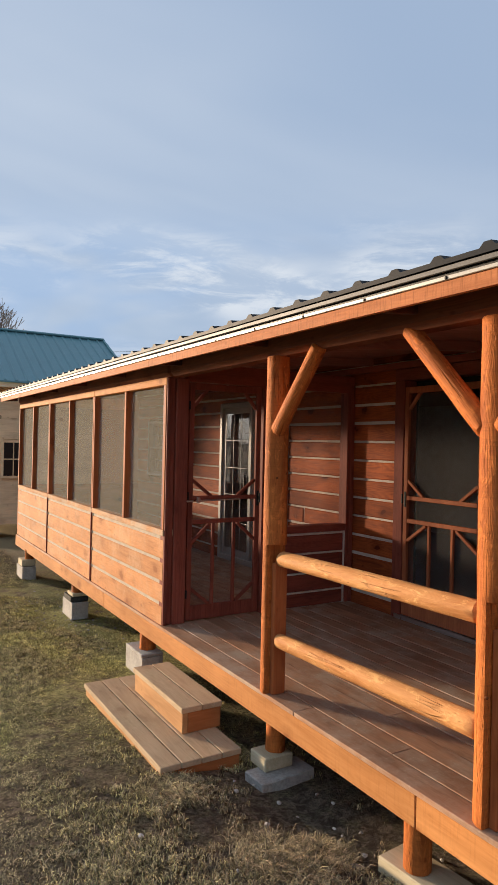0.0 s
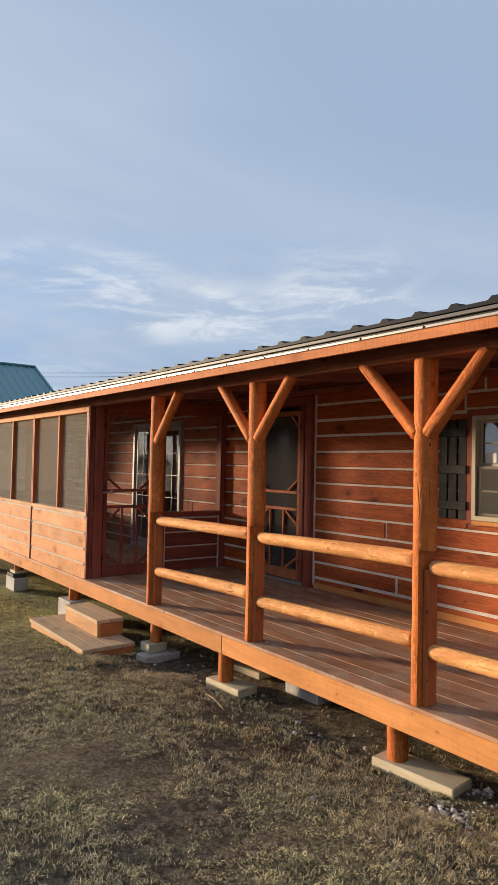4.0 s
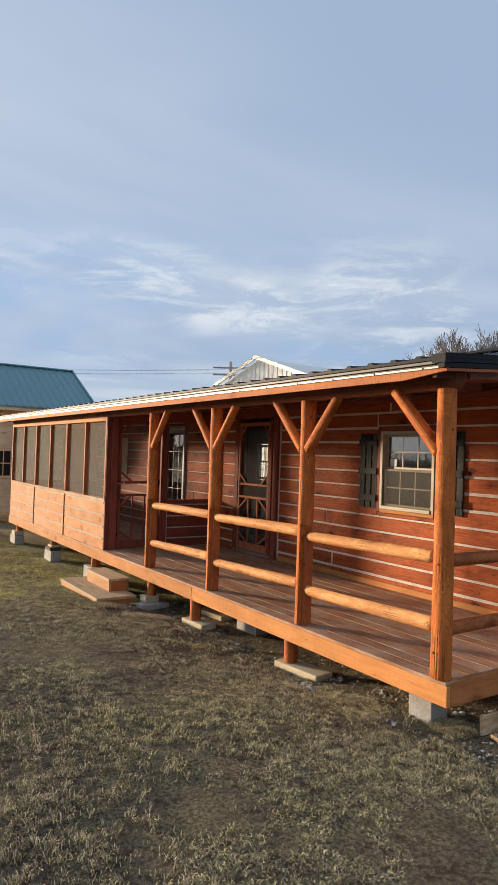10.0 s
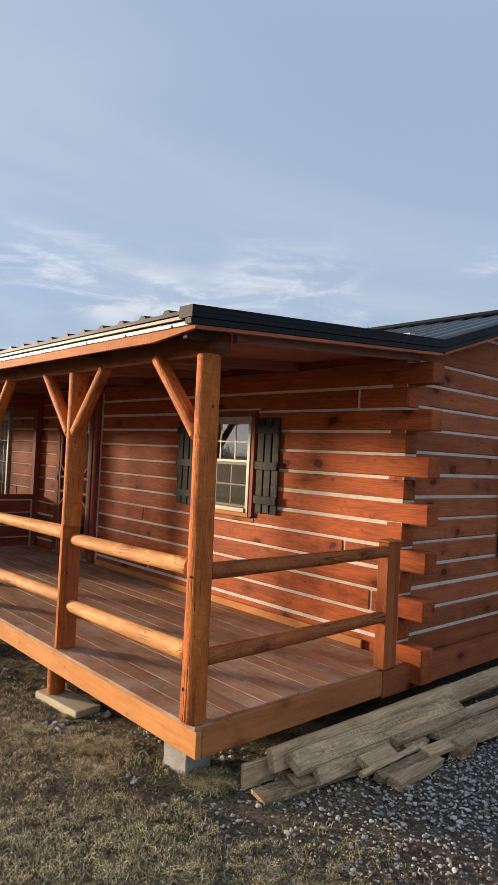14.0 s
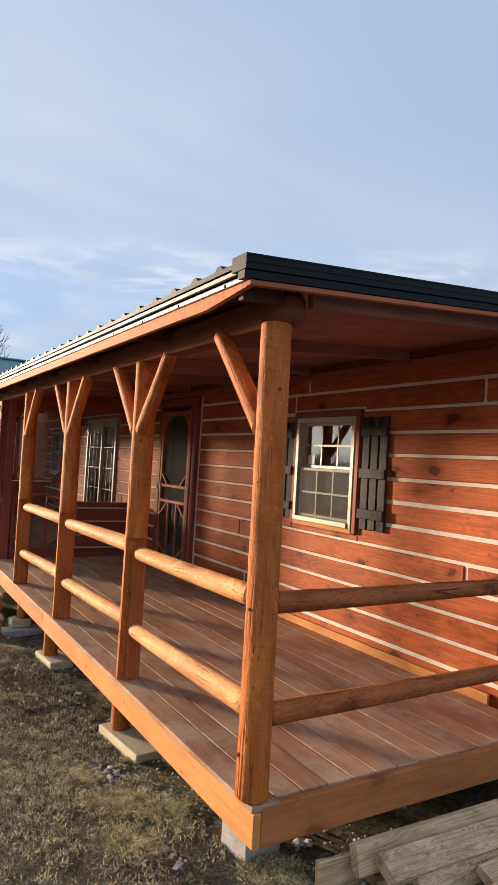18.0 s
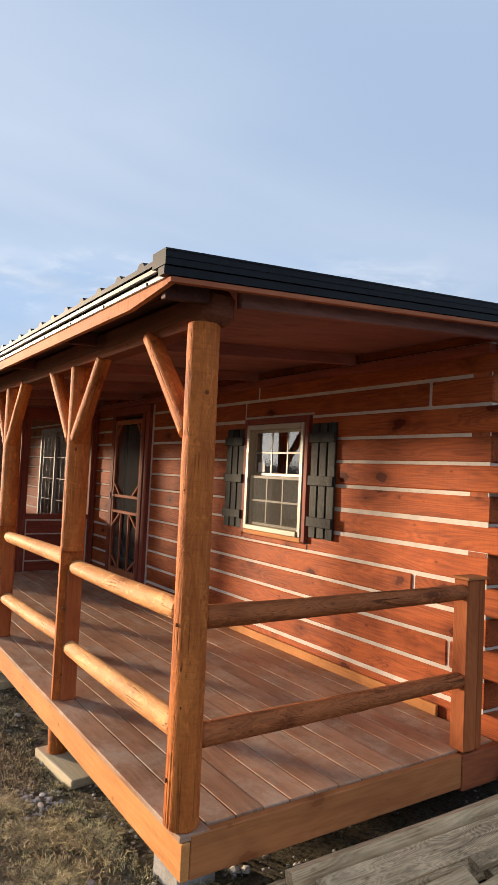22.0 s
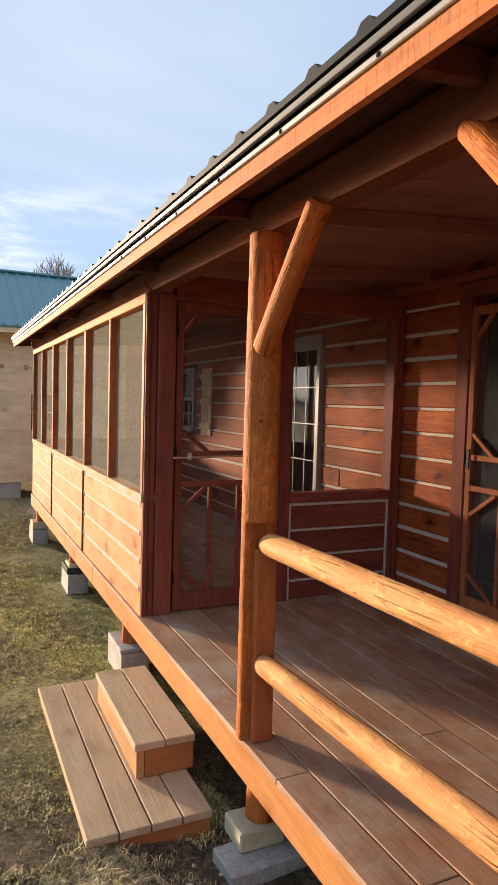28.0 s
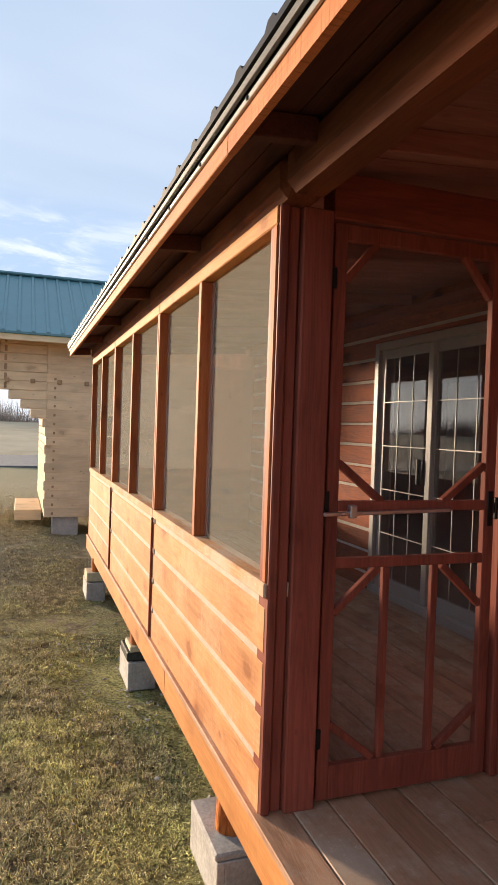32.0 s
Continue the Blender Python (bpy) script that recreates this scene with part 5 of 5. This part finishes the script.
for k in range(10):
    reach = min(0.06 + k * 0.165, 0.70) + 0.012 * (k % 2)
    z0 = 1.69 + k * 0.141
    part("corbel_log", block((NX0 - reach, NY0 - 0.006, z0), (NX0 - 0.001, NY0 + 0.125, z0 + 0.1385), 0.010), PINE, neigh)
    if k > 3:
        part("log_end", block((1.165, NY0 - 0.020, z0 + 0.02), (1.205, NY0 - 0.007, z0 + 0.115), 0.008), END_GRAIN, neigh)
for k in range(16):
    z0 = 0.28 + k * 0.141
    part("log_end", block((1.905, NY0 - 0.010, z0 + 0.035), (1.937, NY0 - 0.001, z0 + 0.075), 0.005), END_GRAIN, neigh)
part("purlin", block((0.93, NY0 - 0.06, 2.80), (1.10, NY0 + 0.2, 2.99), 0.01), CEDAR_X, neigh, "brown timber end under the eave")
nwin = part("window", block((nw[0], NY0 + 0.013, nw[2]), (nw[1], NY0 + 0.025, nw[3]), 0), IRON, neigh)
for lo, hi in (((nw[0] - 0.05, NY0 - 0.02, nw[2] - 0.05), (nw[0], NY0 + 0.06, nw[3] + 0.05)), ((nw[1], NY0 - 0.02, nw[2] - 0.05), (nw[1] + 0.05, NY0 + 0.06, nw[3] + 0.05)),
               ((nw[0], NY0 - 0.02, nw[3]), (nw[1], NY0 + 0.06, nw[3] + 0.05)), ((nw[0], NY0 - 0.02, nw[2] - 0.05), (nw[1], NY0 + 0.06, nw[2])),
               ((nw[0], NY0 - 0.002, 1.56), (nw[1], NY0 + 0.012, 1.585)), ((2.675, NY0 - 0.005, nw[2]), (2.695, NY0 - 0.0025, nw[3]))):
    part("window_frame", block(lo, hi, 0.004), PINE, nwin)
for px in (1.21, 1.585, 1.985, 2.40, 3.6):
    part("log_end", block((px - 0.035, NY0 - 0.055, 2.365), (px + 0.035, NY0 - 0.015, 2.435), 0.010), END_GRAIN, neigh)
EAVE_Y, RIDGE_Y = 13.0, 15.5


def n_roof_z(yy):
    return 3.09 + (yy - EAVE_Y) * (4.43 - 3.09) / (RIDGE_Y - EAVE_Y)


def cross_roof():
    """The neighbour's roof slope: ribs run up it along y."""
    base = ribbed("roof", EAVE_Y, RIDGE_Y, -5.1, -0.69, lambda v: n_roof_z(v), TEAL_METAL, 0.21, 0.022, "", 0.03)
    for vert in base.vertices:
        vert.co = Vector((-vert.co.y, vert.co.x, vert.co.z))
    base.flip_normals()
    return base


n_roof = link_mesh("roof", cross_roof(), TEAL_METAL, neigh, "teal ribbed steel roof")
part("roof_back", bar((2.895, RIDGE_Y, 4.41), (2.895, 18.0, 3.09), 4.41, 0.03, 0, (0, 0, 1)), TEAL_METAL, n_roof)
part("ridge_cap", block((0.68, RIDGE_Y - 0.10, 4.41), (5.11, RIDGE_Y + 0.10, 4.465), 0.02), TEAL_METAL, n_roof)
part("rake_trim", bar((5.09, EAVE_Y, n_roof_z(EAVE_Y) - 0.02), (5.09, RIDGE_Y, n_roof_z(RIDGE_Y) - 0.02), 0.12, 0.05, 0.004, (1, 0, 0)), TEAL_METAL, n_roof)
part("eave_board", block((0.74, EAVE_Y + 0.04, 2.965), (5.05, EAVE_Y + 0.08, 3.055), 0.004), PINE, neigh)
part("soffit", block((0.74, EAVE_Y + 0.08, 3.01), (5.05, NY0 + 0.1, 3.045), 0), PINE, neigh)
part("porch_ceiling", block((0.74, NY0 + 0.14, 3.015), (NX0, NY1, 3.05), 0), PINE, neigh)
part("porch_deck", block((1.36, NY0 + 0.8, 0.12), (NX0 - 0.01, NY1 - 1.5, 0.30), 0.01), PINE, neigh)
for px in (2.13, 3.9):
    part("concrete_block", block((px - 0.2, NY0 + 0.03, -0.03), (px + 0.2, NY0 + 0.25, 0.278), 0.006), CONCRETE, neigh)


# ---- far things ----
barn = empty("metal_barn", (22, 28, 0), "pale steel barn with a low gable roof", "barn")
def barn_at():
    bx, by, peak, halfw, drop = 19.0, 25.6, 7.42, 5.5, 1.75
    bm = bmesh.new()
    pts = [(-halfw, 0), (halfw, 0), (halfw, peak - drop), (0, peak), (-halfw, peak - drop)]
    across, deep = Vector((0.043, -0.999, 0)), Vector((0.999, 0.043, 0)) * 18
    front = [bm.verts.new(Vector((bx, by, 0)) + across * u + Vector((0, 0, h))) for u, h in pts]
    back = [bm.verts.new(v.co + deep) for v in front]
    bm.faces.new(front), bm.faces.new(back[::-1])
    for k in range(5):
        bm.faces.new((front[k], front[(k + 1) % 5], back[(k + 1) % 5], back[k]))
    bmesh.ops.recalc_face_normals(bm, faces=bm.faces)
    part("shell", bm, BARN_STEEL, barn)
    for u in np.arange(-5.2, 5.3, 0.4):
        top = peak - abs(u) / halfw * drop - 0.1
        p = Vector((bx, by, 0)) + across * float(u) - Vector((0.999, 0.043, 0)) * 0.015
        part("rib", bar(p, p + Vector((0, 0, top)), 0.05, 0.03, 0, (0.999, 0.043, 0)), BARN_STEEL, barn)
    for s in (-1, 1):
        a = Vector((bx, by, peak + 0.06)) - Vector((0.999, 0.043, 0)) * 0.3
        b = a + across * (s * (halfw + 0.4)) - Vector((0, 0, drop * (halfw + 0.4) / halfw))
        part("rake_trim", bar(a, b, 0.2, 0.06, 0, (0.999, 0.043, 0)), DRIP_METAL, barn)
barn_at()
pole_at = Vector((20.6, 31.3, 0))
pole = empty("utility_pole", pole_at, "dark wooden utility pole with cross-arms", "pole")
part("shaft", log_bm(8.0, 0.15, 0.10, 5, seg=10, rings=4), BARK, pole).matrix_basis = Matrix.Translation(pole_at)
for zz in (7.15, 7.6):
    part("cross_arm", bar(pole_at + Vector((-0.9, 0.7, zz)), pole_at + Vector((0.9, -0.7, zz)), 0.1, 0.1), BARK, pole)
cable = tagged(new("power_lines"), "thin overhead power lines", "cable")
for k in range(4):
    a = pole_at + Vector((-0.8 + 0.5 * k, 0.6 - 0.4 * k, 7.25 + 0.25 * (k % 2)))
    b = a + Vector((-46, 28, 1.0))
    verts, faces = [], []
    for i in range(17):
        f = i / 16
        p = a.lerp(b, f) - Vector((0, 0, 4 * f * (1 - f) * 1.0))
        verts += [p + Vector((0.003, 0.005, -0.004)), p + Vector((-0.003, -0.005, -0.004)), p + Vector((0, 0, 0.006))]
        if i:
            n = 3 * i
            faces += [(n - 3 + s, n - 3 + (s + 1) % 3, n + (s + 1) % 3, n + s) for s in range(3)]
    link_mesh("wire", grid_mesh("wire", verts, faces), IRON, cable)


def bare_tree(place, height, seed, label, spread=0.55, depth=6, thin=0.007, twist=True):
    """A leafless tree: a tapered trunk that forks into limbs and fine twigs."""
    rg = random.Random(seed)
    verts, faces = [[], []], [[], []]

    def limb(p, d, length, r, level):
        kind = 0 if level < 2 else 1
        bends = 3 if level < 3 else 2
        seg = 7 if level < 2 else 4 if level < 4 else 3
        prev = None
        for i in range(bends + 1):
            f = i / bends
            rr = max(thin, r * (1 - 0.45 * f))
            u = d.orthogonal().normalized()
            v2 = d.cross(u)
            base = len(verts[kind])
            for k in range(seg):
                a = 2 * math.pi * k / seg
                verts[kind].append(p + (u * math.cos(a) + v2 * math.sin(a)) * rr)
            if prev is not None:
                for k in range(seg):
                    faces[kind].append((prev + k, prev + (k + 1) % seg, base + (k + 1) % seg, base + k))
            prev = base
            if i < bends:
                p = p + d * (length / bends)
                d = (d + Vector((rg.uniform(-1, 1), rg.uniform(-1, 1), rg.uniform(-0.2, 0.7))) * 0.16).normalized()
                if level and level < depth and rg.random() < 0.7:
                    side = (d + Vector((rg.uniform(-1, 1), rg.uniform(-1, 1), rg.uniform(-0.1, 0.8))) * spread * 1.3).normalized()
                    limb(p, side, length * rg.uniform(0.5, 0.75), rr * 0.55, level + 1)
        if level < depth:
            for _ in range(3 if level < 2 else 2):
                side = (d + Vector((rg.uniform(-1, 1), rg.uniform(-1, 1), rg.uniform(-0.1, 0.7))) * spread).normalized()
                limb(p, side, length * rg.uniform(0.62, 0.85), r * 0.52, level + 1)

    limb(Vector((0, 0, -0.1)), Vector((0, 0, 1)), height * 0.25, height * 0.022, 0)
    top = max(v.z for group in verts for v in group)
    verts = [[v * (height / top) for v in group] for group in verts]
    tree = empty("bare_tree", place, label, "tree", "bare trees")
    for nm, kind in (("trunk", 0), ("crown", 1)):
        ob = link_mesh(nm, grid_mesh(nm, verts[kind], faces[kind]), BARK, tree)
        ob.matrix_parent_inverse = Matrix()
    return tree


oak = bare_tree((45.0, 32.8, 0), 14.0, 11, "leafless winter tree rising behind the cabin roof", depth=6, thin=0.019)
copy_thing(oak, pose(48.5, 32.0, 0, 0, 0, 130))
far_tree = bare_tree((9.0, 48.0, 0), 11.6, 12, "leafless winter tree far behind the log house", depth=5, thin=0.014)
for px, py, turn in ((-17, 22, 20), (-19.5, 19.5, 100), (-21.5, 16.5, 200), (-23, 13.5, 300), (-30, 24, 40), (-24, 4, 160), (-26, -12, 60)):
    copy_thing(far_tree, pose(px, py, 0, 0, 0, turn))


def brush(name, rows, label):
    """A far belt of leafless scrub, made of thin upright twigs."""
    rg = np.random.default_rng(5)
    verts, faces = [], []
    for x0, y0, x1, y1, count, tall in rows:
        for _ in range(count):
            f = rg.random()
            p = np.array([x0 + (x1 - x0) * f, y0 + (y1 - y0) * f, 0]) + rg.normal(0, 1.0, 3) * (3, 3, 0)
            h = tall * (0.45 + 0.55 * rg.random()) * (0.75 + 0.35 * math.sin(f * 31))
            lean = rg.normal(0, 0.16, 2) * h
            a = rg.random() * 3.14
            wd = 0.035 + 0.05 * rg.random()
            dx, dy = wd * math.cos(a), wd * math.sin(a)
            n = len(verts)
            verts += [(p[0] - dx, p[1] - dy, -0.1), (p[0] + dx, p[1] + dy, -0.1), (p[0] + lean[0] * 1.6, p[1] + lean[1] * 1.6, h)]
            faces.append((n, n + 1, n + 2))
    return tagged(link_mesh(name, grid_mesh(name, verts, faces), SCRUB), label, "scrub", kind="stuff")


brush("scrub_belt", [(-60, 80, 60, 92, 26000, 4.6), (-55, -40, -60, 75, 6000, 4.2), (60, 95, 90, -30, 5000, 7.0), (-50, -45, 80, -50, 6000, 7.0)], "belt of leafless brown scrub along the field")
slope = tagged(part("field_bank", bar((0, 38, -0.2), (0, 74, 1.5), 170, 0.3, 0, (0, 0, 1)), speckled("dry_field", (0.30, 0.235, 0.14), (0.44, 0.36, 0.22), 0.3)), "gentle bank of dry tan grass past the road", "ground", kind="structure")


# ---- grass and stones ----
def grass(name, count, boxes, bare, clumps, label, seed, mat):
    """Trampled tufts: bent blades that spread from many small crowns. bare: soil spots (x, y, r); clumps: rank spots (x, y, r)."""
    rg = np.random.default_rng(seed)
    area = np.array([(b[1] - b[0]) * (b[3] - b[2]) * b[4] for b in boxes])
    pick = rg.choice(len(boxes), count, p=area / area.sum())
    bx = np.array(boxes)[pick]
    cx = bx[:, 0] + (bx[:, 1] - bx[:, 0]) * rg.random(count)
    cy = bx[:, 2] + (bx[:, 3] - bx[:, 2]) * rg.random(count)
    # the thick part thins out away from the cabin
    cx = np.where((cx < 0.2) & (rg.random(count) < 0.45), cx - rg.exponential(1.1, count), cx)
    cy = np.where((cy < -2.6) & (rg.random(count) < 0.45), cy - rg.exponential(0.9, count), cy)
    cy = np.where((cy > 9.0) & (rg.random(count) < 0.5), cy + rg.exponential(1.2, count), cy)
    size = np.ones(count)
    for sx, sy, sr in clumps:
        k = int(sr * sr * 26000)
        cx = np.r_[cx, sx + rg.normal(0, sr * 0.5, k)]
        cy = np.r_[cy, sy + rg.normal(0, sr * 0.5, k)]
        size = np.r_[size, np.full(k, 1.45)]
    # patchiness, read from a coarse table
    gx, gy = np.arange(-5.2, 4, 0.03), np.arange(-5, 16, 0.03)
    table = np.array([[noise.noise((a * 0.9, b * 0.9, 4.2)) + 0.8 * noise.noise((a * 3.0, b * 3.0, 1.2)) + 0.9 * noise.noise((a * 8.0, b * 8.0, 2.2)) + 0.6 * noise.noise((a * 15.0, b * 15.0, 5.2)) for b in gy] for a in gx])
    dens = table[((cx + 5.2) / 0.03).astype(int).clip(0, len(gx) - 1), ((cy + 5) / 0.03).astype(int).clip(0, len(gy) - 1)]
    for sx, sy, sr in bare:
        dens -= 1.3 * np.exp(-((cx - sx) ** 2 + (cy - sy) ** 2) / sr ** 2)
    dens += 0.15 * ((cy > 4.5) & (cx < 2.0)) + 2.0 * (size > 1)
    keep = dens > rg.uniform(-0.72, 0.32, len(cx))
    cx, cy, size, dens = cx[keep], cy[keep], size[keep] * np.clip(0.62 + 0.42 * dens[keep], 0.36, 1.15), dens[keep]
    per = 8
    cx, cy, size = np.repeat(cx, per), np.repeat(cy, per), np.repeat(size, per)
    n = len(cx)
    px, py = cx + rg.normal(0, 0.013, n), cy + rg.normal(0, 0.013, n)
    length = rg.uniform(0.016, 0.050, n) * size
    rise = rg.uniform(0.08, 0.75, n) * length * 0.42
    a = rg.uniform(0, 6.283, n)
    b = a + rg.normal(0, 0.5, n)
    wd = rg.uniform(0.0010, 0.0023, n)
    ux, uy, vx, vy = np.cos(a), np.sin(a), np.cos(b), np.sin(b)
    v = np.empty((n, 5, 3))
    z0 = ground_z(px, py) - 0.014
    mx, my = px + ux * length * 0.5, py + uy * length * 0.5
    v[:, 0] = np.c_[px - uy * wd, py + ux * wd, z0]
    v[:, 1] = np.c_[px + uy * wd, py - ux * wd, z0]
    lift = ground_z(px, py)
    v[:, 2] = np.c_[mx + uy * wd, my - ux * wd, lift + rise]
    v[:, 3] = np.c_[mx - uy * wd, my + ux * wd, lift + rise]
    v[:, 4] = np.c_[mx + vx * length * 0.55, my + vy * length * 0.55, lift + rise * rg.uniform(0.3, 1.25, n)]
    mesh = bpy.data.meshes.new(name)
    mesh.vertices.add(n * 5)
    mesh.vertices.foreach_set("co", v.ravel())
    loops = (np.arange(n)[:, None] * 5 + np.array([0, 1, 2, 3, 3, 2, 4])).ravel()
    mesh.loops.add(n * 7)
    mesh.loops.foreach_set("vertex_index", loops)
    mesh.polygons.add(n * 2)
    mesh.polygons.foreach_set("loop_start", (np.arange(n)[:, None] * 7 + np.array([0, 4])).ravel())
    mesh.update(calc_edges=True)
    return tagged(link_mesh(name, mesh, mat), label, "grass", kind="stuff")


soil_spots = [(2.05, 2.65, 0.35), (2.2, 3.1, 0.3), (1.98, -0.25, 0.15), (2.75, -1.7, 0.6), (3.5, -2.3, 0.7), (4.2, -2.5, 0.9), (0.2, -1.6, 0.16), (0.9, 0.8, 0.16), (2.1, 7.4, 0.5), (2.1, 9.0, 0.5)]
rank_spots = [(1.92, -0.68, 0.12), (2.14, -0.81, 0.12), (1.86, -1.12, 0.12), (1.82, -0.33, 0.10), (1.75, 2.45, 0.16), (2.02, 2.4, 0.12), (1.6, 3.2, 0.15), (2.35, -1.55, 0.12)]
grass("grass", 175000, [(-2.2, 2.25, -4.5, 3.3, 1.0), (-1.5, 2.25, 3.3, 10.0, 1.0), (-2.5, 2.3, 10.0, 16.0, 0.4), (2.2, 3.0, -1.3, 9.0, 0.12), (2.0, 3.6, -4.0, -2.0, 0.6), (-5, -2.2, -4, 12, 0.10)], soil_spots, rank_spots, "short trampled winter grass, partly dry", 8, BLADES)


def stones(name, count, spots, sizes, label, seed):
    """Crushed stone: small faceted lumps on the soil."""
    rg = np.random.default_rng(seed)
    bm = bmesh.new()
    bmesh.ops.create_icosphere(bm, subdivisions=1, radius=1)
    base = np.array([v.co[:] for v in bm.verts])
    tri = np.array([[v.index for v in f.verts] for f in bm.faces])
    bm.free()
    verts, faces, n0 = [], [], 0
    wts = np.array([s[4] for s in spots])
    pick = rg.choice(len(spots), count, p=wts / wts.sum())
    for k in pick:
        sx, sy, rx, ry, _ = spots[k]
        p = np.array([sx + rg.normal(0, rx), sy + rg.normal(0, ry)])
        s = rg.uniform(*sizes) * (0.6 + 0.8 * rg.random() ** 3)
        shape = base * (1 + rg.uniform(-0.28, 0.28, (len(base), 1))) * s * (1.0, rg.uniform(0.6, 1.0), rg.uniform(0.4, 0.7))
        a = rg.uniform(0, 6.283)
        c, q = math.cos(a), math.sin(a)
        shape = shape @ np.array([[c, q, 0], [-q, c, 0], [0, 0, 1]])
        verts.append(shape + (p[0], p[1], s * 0.15 - 0.006 + float(ground_z(p[0], p[1]))))
        faces.append(tri + n0)
        n0 += len(base)
    return tagged(link_mesh(name, grid_mesh(name, np.concatenate(verts).tolist(), np.concatenate(faces).tolist()), STONE), label, "gravel", kind="stuff")


stones("gravel", 12000, [(4.6, -2.9, 0.8, 0.5, 4.0), (3.6, -2.75, 0.6, 0.5, 1.0), (2.7, -1.9, 0.45, 0.35, 0.35), (5.2, -4.0, 1.2, 0.8, 2.0), (3.4, -3.6, 0.8, 0.5, 0.8), (2.35, -0.7, 0.25, 0.45, 0.12), (2.1, 7.4, 0.35, 1.0, 0.35), (3.2, -2.35, 0.45, 0.25, 0.3), (2.8, -2.6, 0.4, 0.35, 0.3)], (0.005, 0.015), "pale crushed limestone gravel by the cabin corner", 3)
stones("loose_stones", 520, [(2.2, 1.0, 0.22, 0.8, 1.4), (1.9, 2.4, 0.3, 0.6, 0.8), (2.00, -0.26, 0.09, 0.11, 3.2), (2.02, -1.28, 0.03, 0.04, 0.25), (2.43, -0.77, 0.05, 0.05, 0.3), (2.44, -0.23, 0.04, 0.03, 0.2), (2.6, -1.38, 0.04, 0.04, 0.25), (2.97, -1.85, 0.10, 0.06, 0.4), (2.6, -1.95, 0.35, 0.25, 0.9), (1.96, 1.85, 0.05, 0.05, 0.2), (2.2, 0.7, 0.2, 0.9, 0.4), (1.2, 1.3, 0.6, 1.4, 0.2), (3.0, -2.75, 0.45, 0.4, 1.6)], (0.006, 0.022), "loose pale stones lying on the soil", 6)

for p, q in (((1.95, 1.87, 0.008), (1.88, 1.51, 0.012)), ((1.26, 1.765, 0.008), (1.43, 1.74, 0.014))):
    p, q = [(a, b, c + float(ground_z(a, b))) for a, b, c in (p, q)]
    tagged(log_between("twig", p, q, 0.004, 0.002, 90, TAN_WOOD, seg=6, rings=6, cap=0.001, bend=0.012), "thin dry straw-coloured twig on the lawn", "twig", "fallen twigs")
